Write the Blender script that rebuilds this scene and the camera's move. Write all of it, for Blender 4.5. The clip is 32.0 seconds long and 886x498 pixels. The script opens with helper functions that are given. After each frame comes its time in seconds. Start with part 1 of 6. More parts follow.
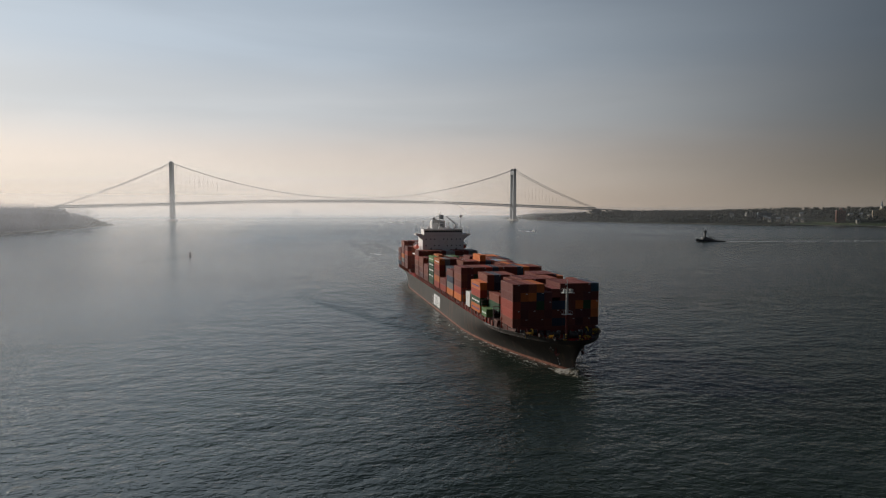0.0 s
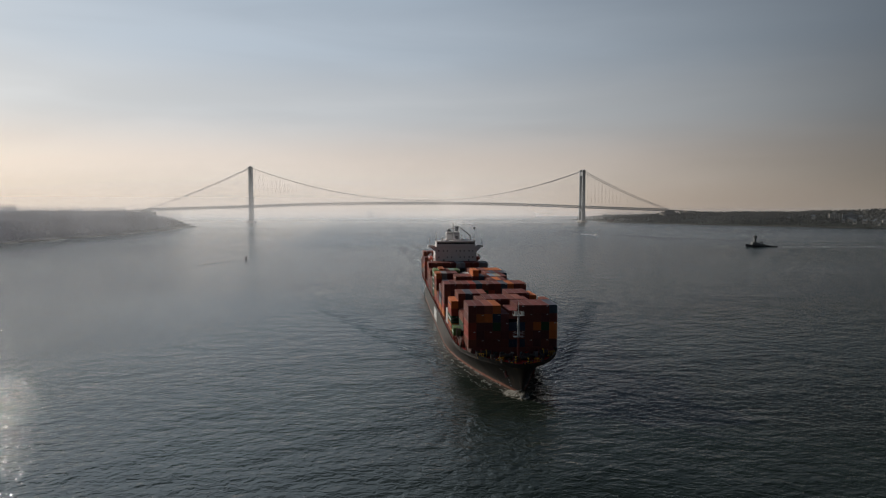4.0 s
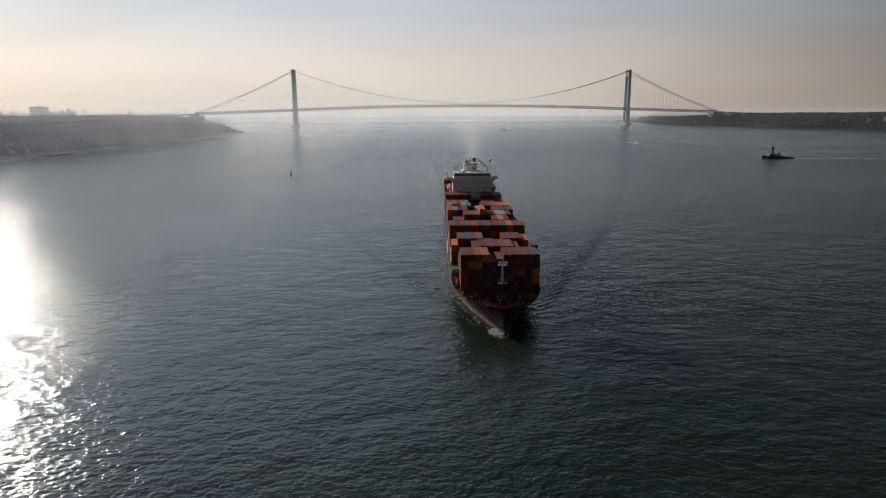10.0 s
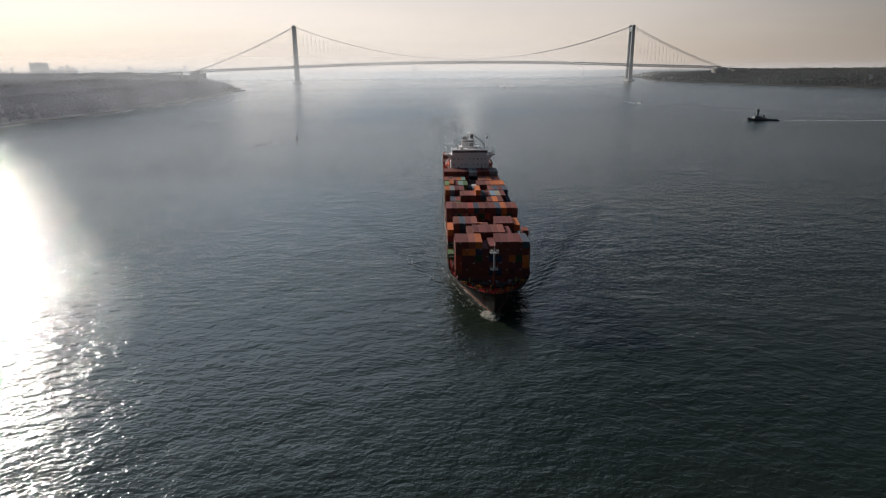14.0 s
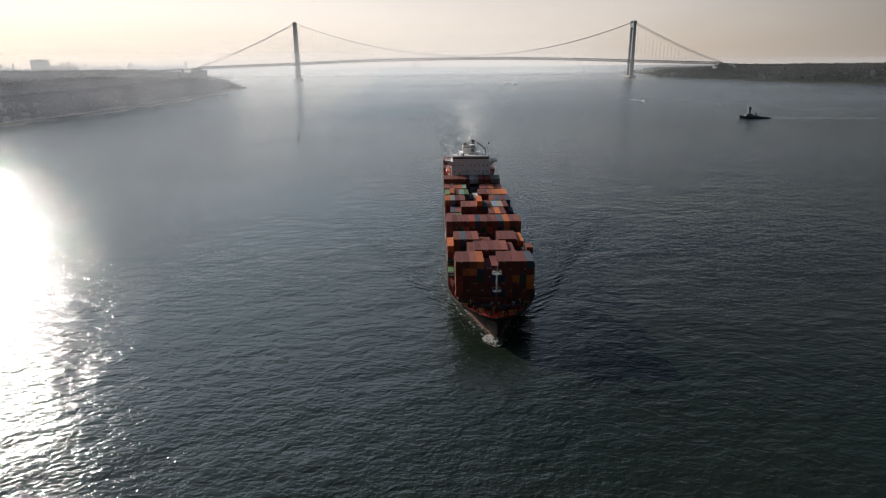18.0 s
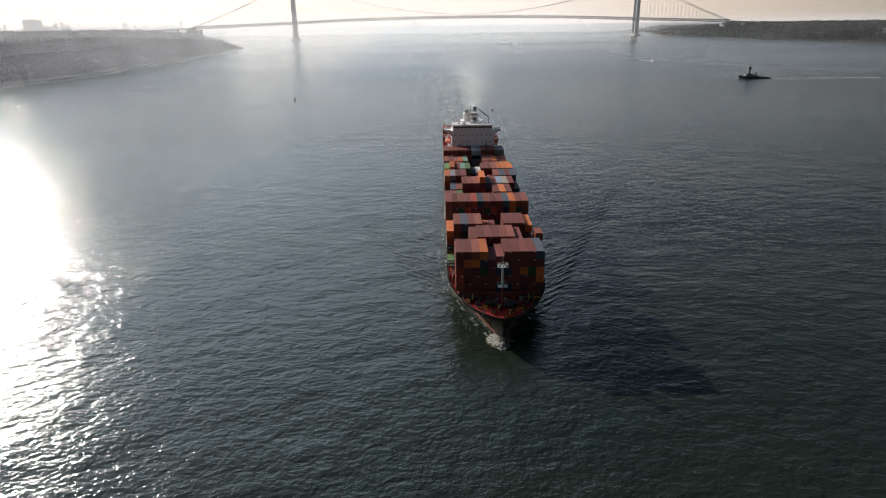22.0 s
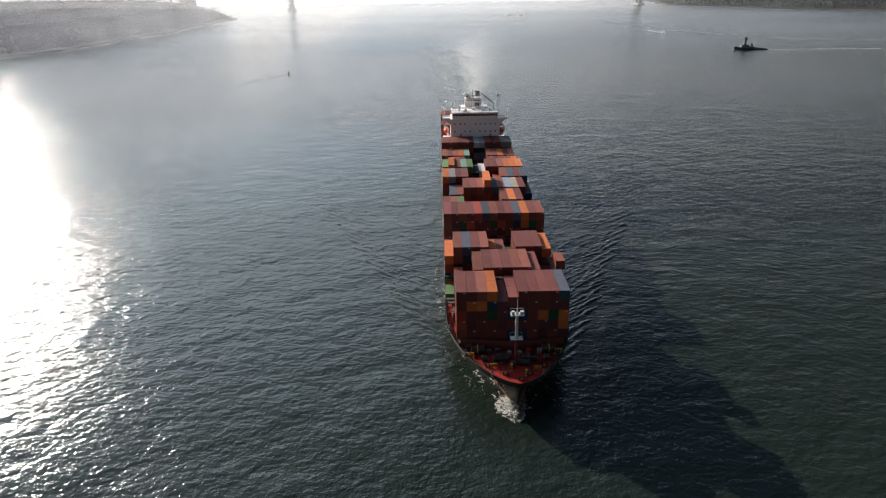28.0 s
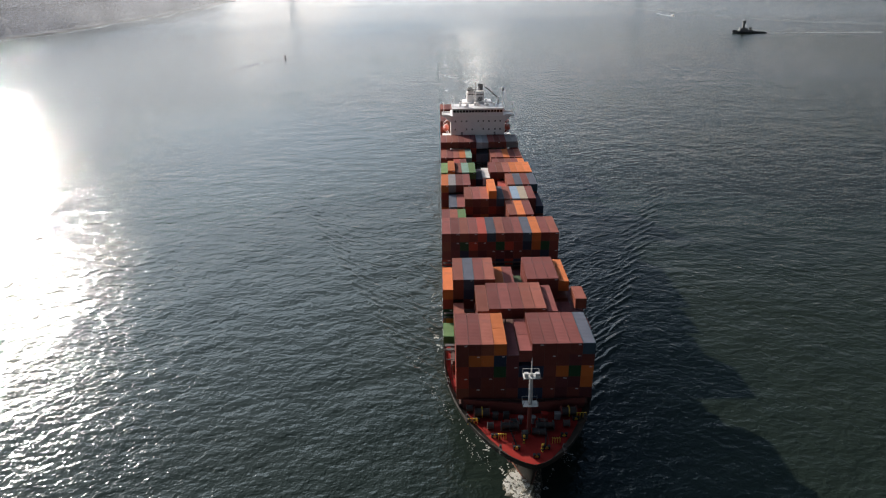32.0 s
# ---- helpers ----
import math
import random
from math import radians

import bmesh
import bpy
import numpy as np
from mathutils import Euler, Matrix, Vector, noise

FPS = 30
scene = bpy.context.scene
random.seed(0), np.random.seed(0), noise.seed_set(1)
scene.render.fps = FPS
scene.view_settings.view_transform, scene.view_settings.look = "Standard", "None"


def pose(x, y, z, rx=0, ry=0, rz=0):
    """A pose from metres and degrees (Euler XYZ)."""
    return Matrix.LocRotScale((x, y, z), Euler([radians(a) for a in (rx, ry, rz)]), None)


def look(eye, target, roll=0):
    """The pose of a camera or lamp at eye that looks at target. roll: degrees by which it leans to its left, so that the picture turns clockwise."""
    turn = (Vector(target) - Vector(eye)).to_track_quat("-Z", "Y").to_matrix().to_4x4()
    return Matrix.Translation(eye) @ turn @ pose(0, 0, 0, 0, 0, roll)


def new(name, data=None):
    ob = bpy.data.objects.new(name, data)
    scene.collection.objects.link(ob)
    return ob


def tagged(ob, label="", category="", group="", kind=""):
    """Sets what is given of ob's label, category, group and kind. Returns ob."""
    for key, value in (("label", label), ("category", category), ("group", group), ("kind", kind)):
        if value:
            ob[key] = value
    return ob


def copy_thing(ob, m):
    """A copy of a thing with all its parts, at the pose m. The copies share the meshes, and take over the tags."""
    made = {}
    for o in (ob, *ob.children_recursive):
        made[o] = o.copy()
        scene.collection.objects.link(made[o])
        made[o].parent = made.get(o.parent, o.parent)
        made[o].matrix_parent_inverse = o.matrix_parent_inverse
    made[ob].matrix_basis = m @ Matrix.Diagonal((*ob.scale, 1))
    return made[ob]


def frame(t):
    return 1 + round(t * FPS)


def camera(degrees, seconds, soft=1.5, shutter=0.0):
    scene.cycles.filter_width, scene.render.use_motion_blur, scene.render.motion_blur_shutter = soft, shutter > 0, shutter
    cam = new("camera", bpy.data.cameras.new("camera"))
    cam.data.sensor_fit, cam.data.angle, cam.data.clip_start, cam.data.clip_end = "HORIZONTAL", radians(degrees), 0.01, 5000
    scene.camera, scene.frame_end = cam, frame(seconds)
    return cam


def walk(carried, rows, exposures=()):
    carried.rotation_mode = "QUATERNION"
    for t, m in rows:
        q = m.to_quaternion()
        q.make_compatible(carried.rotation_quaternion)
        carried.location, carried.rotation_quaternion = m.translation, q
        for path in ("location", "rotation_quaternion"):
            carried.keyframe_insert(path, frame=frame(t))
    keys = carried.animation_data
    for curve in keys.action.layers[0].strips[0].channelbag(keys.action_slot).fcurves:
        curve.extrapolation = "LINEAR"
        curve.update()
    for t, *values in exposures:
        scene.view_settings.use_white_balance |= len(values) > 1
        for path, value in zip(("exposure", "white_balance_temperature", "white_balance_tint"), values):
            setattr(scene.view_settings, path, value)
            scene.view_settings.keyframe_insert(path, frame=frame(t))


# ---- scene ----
# ---------------------------------------------------------------- camera
def view(x, y, z, heading, tilt, roll):
    """A pose at x, y, z that looks heading degrees clockwise from north (+y), tilted and rolled."""
    return pose(x, y, z, 0, 0, -heading) @ pose(0, 0, 0, 90 + tilt) @ pose(0, 0, 0, 0, 0, roll)


cam = camera(69.19, 32.0, soft=1.2)
walk(cam, [
    (0.0, view(-321.53, -2470.82, 45.44, 15.258, -3.542, 0.16)),
    (0.5, view(-317.50, -2474.12, 46.18, 14.115, -3.576, 0.16)),
    (1.0, view(-313.35, -2477.48, 46.91, 13.172, -3.586, 0.15)),
    (1.5, view(-308.99, -2480.94, 47.66, 12.314, -3.590, 0.15)),
    (2.0, view(-304.50, -2484.50, 48.43, 11.540, -3.611, 0.14)),
    (2.5, view(-300.05, -2488.13, 49.24, 10.815, -3.626, 0.13)),
    (3.0, view(-295.92, -2491.85, 50.14, 10.105, -3.646, 0.11)),
    (3.5, view(-292.20, -2495.65, 51.13, 9.264, -3.600, 0.08)),
    (5.5, view(-283.98, -2511.82, 56.65, 6.322, -3.602, 0.01)),
    (6.0, view(-282.79, -2515.88, 58.28, 5.966, -3.945, 0.01)),
    (6.5, view(-281.76, -2519.91, 59.99, 5.754, -4.878, -0.00)),
    (7.0, view(-280.90, -2524.01, 61.80, 5.528, -6.042, -0.02)),
    (7.5, view(-280.22, -2528.25, 63.63, 5.292, -7.215, -0.05)),
    (8.0, view(-279.77, -2532.59, 65.44, 5.085, -8.348, -0.08)),
    (8.5, view(-279.45, -2536.97, 67.22, 4.846, -9.543, -0.11)),
    (9.0, view(-279.15, -2541.32, 69.04, 4.609, -10.700, -0.15)),
    (9.5, view(-278.85, -2545.60, 70.95, 4.462, -11.621, -0.18)),
    (10.0, view(-278.56, -2549.84, 72.92, 4.346, -12.503, -0.21)),
    (10.5, view(-278.34, -2554.09, 74.91, 4.272, -13.351, -0.24)),
    (11.0, view(-278.27, -2558.32, 76.87, 4.240, -14.070, -0.27)),
    (11.5, view(-278.35, -2562.51, 78.79, 4.204, -14.632, -0.30)),
    (12.0, view(-278.54, -2566.58, 80.66, 4.176, -15.126, -0.32)),
    (12.5, view(-278.69, -2570.42, 82.47, 4.162, -15.657, -0.33)),
    (13.0, view(-278.72, -2573.84, 84.27, 4.125, -16.142, -0.35)),
    (13.5, view(-278.65, -2576.64, 86.06, 4.111, -16.344, -0.36)),
    (14.0, view(-278.59, -2578.88, 87.72, 4.090, -16.468, -0.36)),
    (14.5, view(-278.58, -2580.75, 89.20, 4.073, -16.452, -0.35)),
    (16.5, view(-278.71, -2582.94, 91.59, 4.012, -16.622, -0.42)),
    (17.0, view(-278.76, -2582.45, 91.79, 3.997, -16.703, -0.44)),
    (17.5, view(-278.66, -2581.70, 91.97, 3.991, -16.758, -0.45)),
    (18.0, view(-278.51, -2580.71, 92.09, 3.968, -16.866, -0.48)),
    (18.5, view(-278.34, -2579.59, 92.14, 3.951, -17.166, -0.51)),
    (19.0, view(-278.13, -2578.34, 92.18, 3.921, -17.836, -0.55)),
    (19.5, view(-277.95, -2576.99, 92.20, 3.899, -18.522, -0.59)),
    (20.0, view(-277.80, -2575.60, 92.16, 3.867, -19.209, -0.63)),
    (20.5, view(-277.67, -2574.18, 92.07, 3.839, -19.731, -0.66)),
    (21.0, view(-277.54, -2572.68, 91.98, 3.821, -20.107, -0.69)),
    (21.5, view(-277.39, -2571.13, 91.90, 3.818, -20.185, -0.70)),
    (22.0, view(-277.23, -2569.57, 91.92, 3.805, -20.205, -0.71)),
    (22.5, view(-277.08, -2568.01, 92.05, 3.792, -20.173, -0.72)),
    (23.0, view(-276.95, -2566.49, 92.23, 3.780, -20.196, -0.72)),
    (23.5, view(-276.85, -2564.94, 92.41, 3.781, -20.454, -0.73)),
    (24.0, view(-276.78, -2563.31, 92.56, 3.784, -20.782, -0.74)),
    (24.5, view(-276.73, -2561.62, 92.63, 3.772, -21.100, -0.76)),
    (25.0, view(-276.61, -2559.83, 92.64, 3.764, -21.414, -0.78)),
    (25.5, view(-276.45, -2557.96, 92.60, 3.760, -21.750, -0.80)),
    (27.5, view(-276.03, -2550.37, 91.82, 3.772, -22.484, -0.85)),
    (28.0, view(-275.63, -2548.53, 91.64, 3.777, -22.615, -0.86)),
    (28.5, view(-275.22, -2546.67, 91.46, 3.713, -22.766, -0.86)),
    (29.0, view(-274.85, -2544.81, 91.30, 3.704, -22.961, -0.86)),
    (29.5, view(-274.62, -2543.01, 91.17, 3.703, -23.126, -0.86)),
    (30.0, view(-274.48, -2541.29, 91.07, 3.680, -23.321, -0.87)),
    (30.5, view(-274.38, -2539.66, 91.00, 3.661, -23.489, -0.87)),
    (31.0, view(-274.28, -2538.07, 90.99, 3.683, -23.668, -0.87)),
    (31.5, view(-274.24, -2536.42, 91.04, 3.695, -23.850, -0.86)),
    (32.0, view(-274.33, -2534.69, 91.12, 3.672, -24.014, -0.84)),
], exposures=[(0.0, -0.18, 6080, 8), (3.5, -0.28, 6050, 8), (7.0, -0.41, 5950, 8), (10.0, -0.18, 5850, 7), (14.0, 0.06, 5850, 7), (18.0, 0.14, 5870, 7), (22.0, 0.52, 5900, 7), (26.0, 0.72, 5950, 8), (32.0, 0.95, 5950, 8)])

# ---------------------------------------------------------------- daylight
SUN_AZ, SUN_EL = -38.0, 21.8          # clockwise from +y, above the horizon
SUN_DIR = Vector((math.sin(radians(SUN_AZ)) * math.cos(radians(SUN_EL)), math.cos(radians(SUN_AZ)) * math.cos(radians(SUN_EL)), math.sin(radians(SUN_EL))))


def make_world():
    """A hazy morning sky: Nishita behind a thin veil, warm at the horizon, brightest round the sun."""
    w = bpy.data.worlds.new("morning_sky")
    scene.world = w
    w.use_nodes = True
    nt = w.node_tree
    nt.nodes.clear()
    N, L = nt.nodes.new, nt.links.new

    def ranged(src, a, c, lo, hi, kind="SMOOTHSTEP"):
        r = N("ShaderNodeMapRange"); r.interpolation_type = kind
        r.inputs[1].default_value, r.inputs[2].default_value, r.inputs[3].default_value, r.inputs[4].default_value = a, c, lo, hi
        L(src, r.inputs[0])
        return r.outputs[0]

    tc = N("ShaderNodeTexCoord")
    sep = N("ShaderNodeSeparateXYZ")
    L(tc.outputs["Generated"], sep.inputs[0])
    # the haze along the horizon goes on below it, beyond the end of the water
    mx = N("ShaderNodeMath"); mx.operation = "MAXIMUM"; mx.inputs[1].default_value = 0.004
    L(sep.outputs["Z"], mx.inputs[0])
    com = N("ShaderNodeCombineXYZ")
    L(sep.outputs["X"], com.inputs[0]); L(sep.outputs["Y"], com.inputs[1]); L(mx.outputs[0], com.inputs[2])
    nrm = N("ShaderNodeVectorMath"); nrm.operation = "NORMALIZE"
    L(com.outputs[0], nrm.inputs[0])
    sky = N("ShaderNodeTexSky")
    sky.sky_type = "NISHITA"
    sky.sun_disc = False
    sky.sun_elevation = radians(SUN_EL)
    sky.sun_rotation = radians(SUN_AZ)
    sky.air_density, sky.dust_density, sky.ozone_density, sky.altitude = 1.0, 1.0, 1.5, 0
    L(nrm.outputs[0], sky.inputs["Vector"])
    # veil of haze: colour by height, brightness by the angle from the sun
    ramp = N("ShaderNodeValToRGB")
    ramp.color_ramp.interpolation = "EASE"
    stops = [(0.0, (0.62, 0.475, 0.37)), (0.06, (0.63, 0.515, 0.435)), (0.15, (0.50, 0.482, 0.465)), (0.24, (0.40, 0.425, 0.45)), (0.40, (0.125, 0.158, 0.20)), (0.60, (0.028, 0.045, 0.075)), (0.80, (0.015, 0.028, 0.05))]
    e = ramp.color_ramp.elements
    e[0].position, e[0].color = stops[0][0], (*stops[0][1], 1)
    e[1].position, e[1].color = stops[-1][0], (*stops[-1][1], 1)
    for p, c in stops[1:-1]:
        k = e.new(p); k.color = (*c, 1)
    L(mx.outputs[0], ramp.inputs[0])
    dot = N("ShaderNodeVectorMath"); dot.operation = "DOT_PRODUCT"
    dot.inputs[1].default_value = tuple(SUN_DIR)
    L(nrm.outputs[0], dot.inputs[0])
    near = ranged(dot.outputs["Value"], -0.15, 1.0, 0.052, 1.35)
    away = ranged(dot.outputs["Value"], 0.1, -1.0, 0.0, 0.145)     # and it brightens again opposite the sun
    gl = N("ShaderNodeMath"); gl.operation = "ADD"
    L(near, gl.inputs[0]); L(away, gl.inputs[1])
    glow = gl.outputs[0]
    # thin streaks of high cloud
    mp = N("ShaderNodeMapping"); mp.inputs["Scale"].default_value = (1.0, 1.0, 6.0); mp.inputs["Rotation"].default_value = (0.12, 0.05, 0)
    L(nrm.outputs[0], mp.inputs[0])
    nz = N("ShaderNodeTexNoise"); nz.inputs["Scale"].default_value = 1.9; nz.inputs["Detail"].default_value = 6
    nz.inputs["Roughness"].default_value = 0.48; nz.inputs["Distortion"].default_value = 0.4
    L(mp.outputs[0], nz.inputs["Vector"])
    streak = ranged(nz.outputs["Fac"], 0.36, 0.66, 0.95, 1.05)
    m1 = N("ShaderNodeMath"); m1.operation = "MULTIPLY"
    L(glow, m1.inputs[0]); L(streak, m1.inputs[1])
    veil = N("ShaderNodeVectorMath"); veil.operation = "SCALE"
    L(ramp.outputs[0], veil.inputs[0]); L(m1.outputs[0], veil.inputs["Scale"])
    # the bright half of the sky round and above the sun
    near2 = ranged(dot.outputs["Value"], 0.56, 1.0, 0.0, 1.75)
    high = ranged(mx.outputs[0], 0.27, 0.44, 0.0, 1.0)
    upper = ranged(mx.outputs[0], 0.46, 0.72, 1.0, 0.35)
    m2 = N("ShaderNodeMath"); m2.operation = "MULTIPLY"
    L(high, m2.inputs[0]); L(upper, m2.inputs[1])
    m3 = N("ShaderNodeMath"); m3.operation = "MULTIPLY"
    L(near2, m3.inputs[0]); L(m2.outputs[0], m3.inputs[1])
    aur = N("ShaderNodeVectorMath"); aur.operation = "SCALE"; aur.inputs[0].default_value = (0.84, 0.92, 0.95)
    L(m3.outputs[0], aur.inputs["Scale"])
    va = N("ShaderNodeVectorMath"); va.operation = "ADD"
    L(veil.outputs[0], va.inputs[0]); L(aur.outputs[0], va.inputs[1])
    veil = va
    # the warm band of haze that lies all round the horizon
    band = ranged(mx.outputs[0], 0.0, 0.16, 1.0, 0.0)
    wb = N("ShaderNodeVectorMath"); wb.operation = "SCALE"; wb.inputs[0].default_value = (0.0395, 0.0258, 0.0145)
    L(band, wb.inputs["Scale"])
    vb = N("ShaderNodeVectorMath"); vb.operation = "ADD"
    L(veil.outputs[0], vb.inputs[0]); L(wb.outputs[0], vb.inputs[1])
    veil = vb
    low = N("ShaderNodeVectorMath"); low.operation = "SCALE"; low.inputs["Scale"].default_value = 0.011
    L(sky.outputs[0], low.inputs[0])
    add = N("ShaderNodeVectorMath"); add.operation = "ADD"
    L(veil.outputs[0], add.inputs[0]); L(low.outputs[0], add.inputs[1])
    bg = N("ShaderNodeBackground"); bg.inputs["Strength"].default_value = 1.0
    L(add.outputs[0], bg.inputs["Color"])
    out = N("ShaderNodeOutputWorld")
    L(bg.outputs[0], out.inputs["Surface"])


make_world()
sun_data = bpy.data.lights.new("sun", "SUN")
sun_data.energy, sun_data.angle, sun_data.color = 3.85, radians(0.6), (1.0, 0.86, 0.71)
sun = new("sun", sun_data)
sun.matrix_world = look(SUN_DIR * 3000, (0, 0, 0))


# ---------------------------------------------------------------- materials
def nodes_of(name):
    m = bpy.data.materials.new(name)
    m.use_nodes = True
    nt = m.node_tree
    return m, nt, nt.nodes["Principled BSDF"], nt.nodes.new, nt.links.new


def paint(name, base, rough=0.55, metal=0.0, spread=0.12, stain=(0.16, 0.07, 0.04), stain_amount=0.25, scale=0.6, bump=0.15, by_object=0.0, gloss=0.3, stretch=(1, 1, 1)):
    """Painted or weathered surface: base colour varied at two scales, with stains and a fine relief."""
    m, nt, b, N, L = nodes_of(name)
    tc = N("ShaderNodeTexCoord")
    big = N("ShaderNodeTexNoise"); big.inputs["Scale"].default_value = scale; big.inputs["Detail"].default_value = 6
    fine = N("ShaderNodeTexNoise"); fine.inputs["Scale"].default_value = scale * 14; fine.inputs["Detail"].default_value = 3
    mp = N("ShaderNodeMapping"); mp.inputs["Scale"].default_value = stretch
    L(tc.outputs["Object"], mp.inputs[0])
    L(mp.outputs[0], big.inputs["Vector"]); L(mp.outputs[0], fine.inputs["Vector"])
    add = N("ShaderNodeMath"); add.operation = "MULTIPLY_ADD"; add.inputs[1].default_value = 0.35
    L(fine.outputs["Fac"], add.inputs[0]); L(big.outputs["Fac"], add.inputs[2])
    rng = N("ShaderNodeMapRange"); rng.inputs[1].default_value = 0.4; rng.inputs[2].default_value = 0.95
    rng.inputs[3].default_value = 1 - spread; rng.inputs[4].default_value = 1 + spread
    L(add.outputs[0], rng.inputs[0])
    val = rng.outputs[0]
    if by_object:
        oi = N("ShaderNodeObjectInfo")
        r2 = N("ShaderNodeMapRange"); r2.inputs[3].default_value = 1 - by_object; r2.inputs[4].default_value = 1 + by_object
        L(oi.outputs["Random"], r2.inputs[0])
        mm = N("ShaderNodeMath"); mm.operation = "MULTIPLY"
        L(val, mm.inputs[0]); L(r2.outputs[0], mm.inputs[1])
        val = mm.outputs[0]
    sc = N("ShaderNodeVectorMath"); sc.operation = "SCALE"; sc.inputs[0].default_value = base
    L(val, sc.inputs["Scale"])
    st = N("ShaderNodeMapRange"); st.inputs[1].default_value = 0.56; st.inputs[2].default_value = 0.72
    st.inputs[4].default_value = stain_amount
    L(big.outputs["Fac"], st.inputs[0])
    mix = N("ShaderNodeMix"); mix.data_type = "RGBA"
    mix.inputs["B"].default_value = (*stain, 1)
    L(st.outputs[0], mix.inputs["Factor"]); L(sc.outputs[0], mix.inputs["A"])
    L(mix.outputs["Result"], b.inputs["Base Color"])
    b.inputs["Roughness"].default_value, b.inputs["Metallic"].default_value = rough, metal
    b.inputs["Specular IOR Level"].default_value = gloss
    if bump:
        bp = N("ShaderNodeBump"); bp.inputs["Strength"].default_value = bump; bp.inputs["Distance"].default_value = 0.03
        L(fine.outputs["Fac"], bp.inputs["Height"]); L(bp.outputs[0], b.inputs["Normal"])
    return m


def sea_material(name="sea_water", ruffle=1.0):
    """Murky harbour water: wind waves in several bands, sloped by their own height, calmer under the headland and upstream."""
    m, nt, b, N, L = nodes_of(name)
    geo = N("ShaderNodeNewGeometry")

    def math_of(kind, x, y, z=None):
        n = N("ShaderNodeMath"); n.operation = kind
        for i, q in enumerate((x, y, z)):
            if q is None:
                continue
            if isinstance(q, (int, float)):
                n.inputs[i].default_value = q
            else:
                L(q, n.inputs[i])
        return n.outputs[0]

    def noise_at(where, scale, detail, rough, stretch=(1, 1, 1), turn=0.0, dist=0.0):
        mp = N("ShaderNodeMapping"); mp.inputs["Scale"].default_value = stretch; mp.inputs["Rotation"].default_value = (0, 0, radians(turn))
        L(where, mp.inputs[0])
        n = N("ShaderNodeTexNoise"); n.inputs["Scale"].default_value = scale; n.inputs["Detail"].default_value = detail
        n.inputs["Roughness"].default_value = rough; n.inputs["Distortion"].default_value = dist
        L(mp.outputs[0], n.inputs["Vector"])
        return n.outputs["Fac"]

    here = geo.outputs["Position"]
    slick = noise_at(here, 0.006, 4, 0.55, (0.35, 1.0, 1), 10, 0.6)       # calmer and rougher stretches
    rs = N("ShaderNodeMapRange"); rs.inputs[1].default_value = 0.36; rs.inputs[2].default_value = 0.64
    rs.inputs[3].default_value = SEA_CALM; rs.inputs[4].default_value = 1.12
    L(slick, rs.inputs[0])

    def height(where):
        total = 0.0
        for scale, detail, stretch, turn, amount in WAVES:
            total = math_of("MULTIPLY_ADD", noise_at(where, scale, detail, 0.5, stretch, turn, 0.25), amount, total)
        return total

    step = 0.10
    h0 = height(here)
    slopes = []
    for d in ((step, 0, 0), (0, step, 0)):
        off = N("ShaderNodeVectorMath"); off.operation = "ADD"; off.inputs[1].default_value = d
        L(here, off.inputs[0])
        slopes.append(math_of("DIVIDE", math_of("SUBTRACT", h0, height(off.outputs[0])), step))
    com = N("ShaderNodeCombineXYZ")
    L(slopes[0], com.inputs[0]); L(slopes[1], com.inputs[1])
    sep = N("ShaderNodeSeparateXYZ")
    L(here, sep.inputs[0])
    force = rs.outputs[0]

    def eased(axis, a, c, lo, hi):
        r = N("ShaderNodeMapRange"); r.interpolation_type = "SMOOTHSTEP"
        r.inputs[1].default_value, r.inputs[2].default_value, r.inputs[3].default_value, r.inputs[4].default_value = a, c, lo, hi
        L(sep.outputs[axis], r.inputs[0])
        return r.outputs[0]

    force = math_of("MULTIPLY", force, math_of("MAXIMUM", eased("Y", -1780, -1500, 1.0, 0.68), math_of("MULTIPLY", eased("X", -500, -230, 1.42, 0.6), eased("Y", -2280, -1980, 1.0, 0.76))))
    force = math_of("MULTIPLY", force, ruffle)
    sc = N("ShaderNodeVectorMath"); sc.operation = "SCALE"
    L(com.outputs[0], sc.inputs[0]); L(force, sc.inputs["Scale"])
    # the waves' steeper lee faces: more so in the open reach upstream and under the headland
    back = math_of("MULTIPLY", eased("Y", -2000, -1400, SEA_LEE, SEA_LEE * 1.5), eased("X", -450, -310, 0.25, 1.0))
    under = math_of("MULTIPLY", eased("Y", -2280, -1900, 0.0, SEA_UNDER), eased("X", -560, -300, 1.0, 0.0))
    lv = N("ShaderNodeCombineXYZ"); L(math_of("ADD", back, under), lv.inputs[1])
    lee = N("ShaderNodeVectorMath"); lee.operation = "ADD"
    L(sc.outputs[0], lee.inputs[0]); L(lv.outputs[0], lee.inputs[1])
    tilt = N("ShaderNodeVectorMath"); tilt.operation = "ADD"
    L(geo.outputs["Normal"], tilt.inputs[0]); L(lee.outputs[0], tilt.inputs[1])
    nm = N("ShaderNodeVectorMath"); nm.operation = "NORMALIZE"
    L(tilt.outputs[0], nm.inputs[0])
    L(nm.outputs[0], b.inputs["Normal"])
    murk = noise_at(here, 0.012, 3, 0.5)
    mix = N("ShaderNodeMix"); mix.data_type = "RGBA"
    mix.inputs["A"].default_value = (0.0120, 0.0208, 0.0188, 1); mix.inputs["B"].default_value = (0.0222, 0.0265, 0.0160, 1)
    L(murk, mix.inputs["Factor"])
    # the far reach's brightness, put into the base colour as a paler mix
    far_bright = N("ShaderNodeMapRange"); far_bright.interpolation_type = "SMOOTHSTEP"
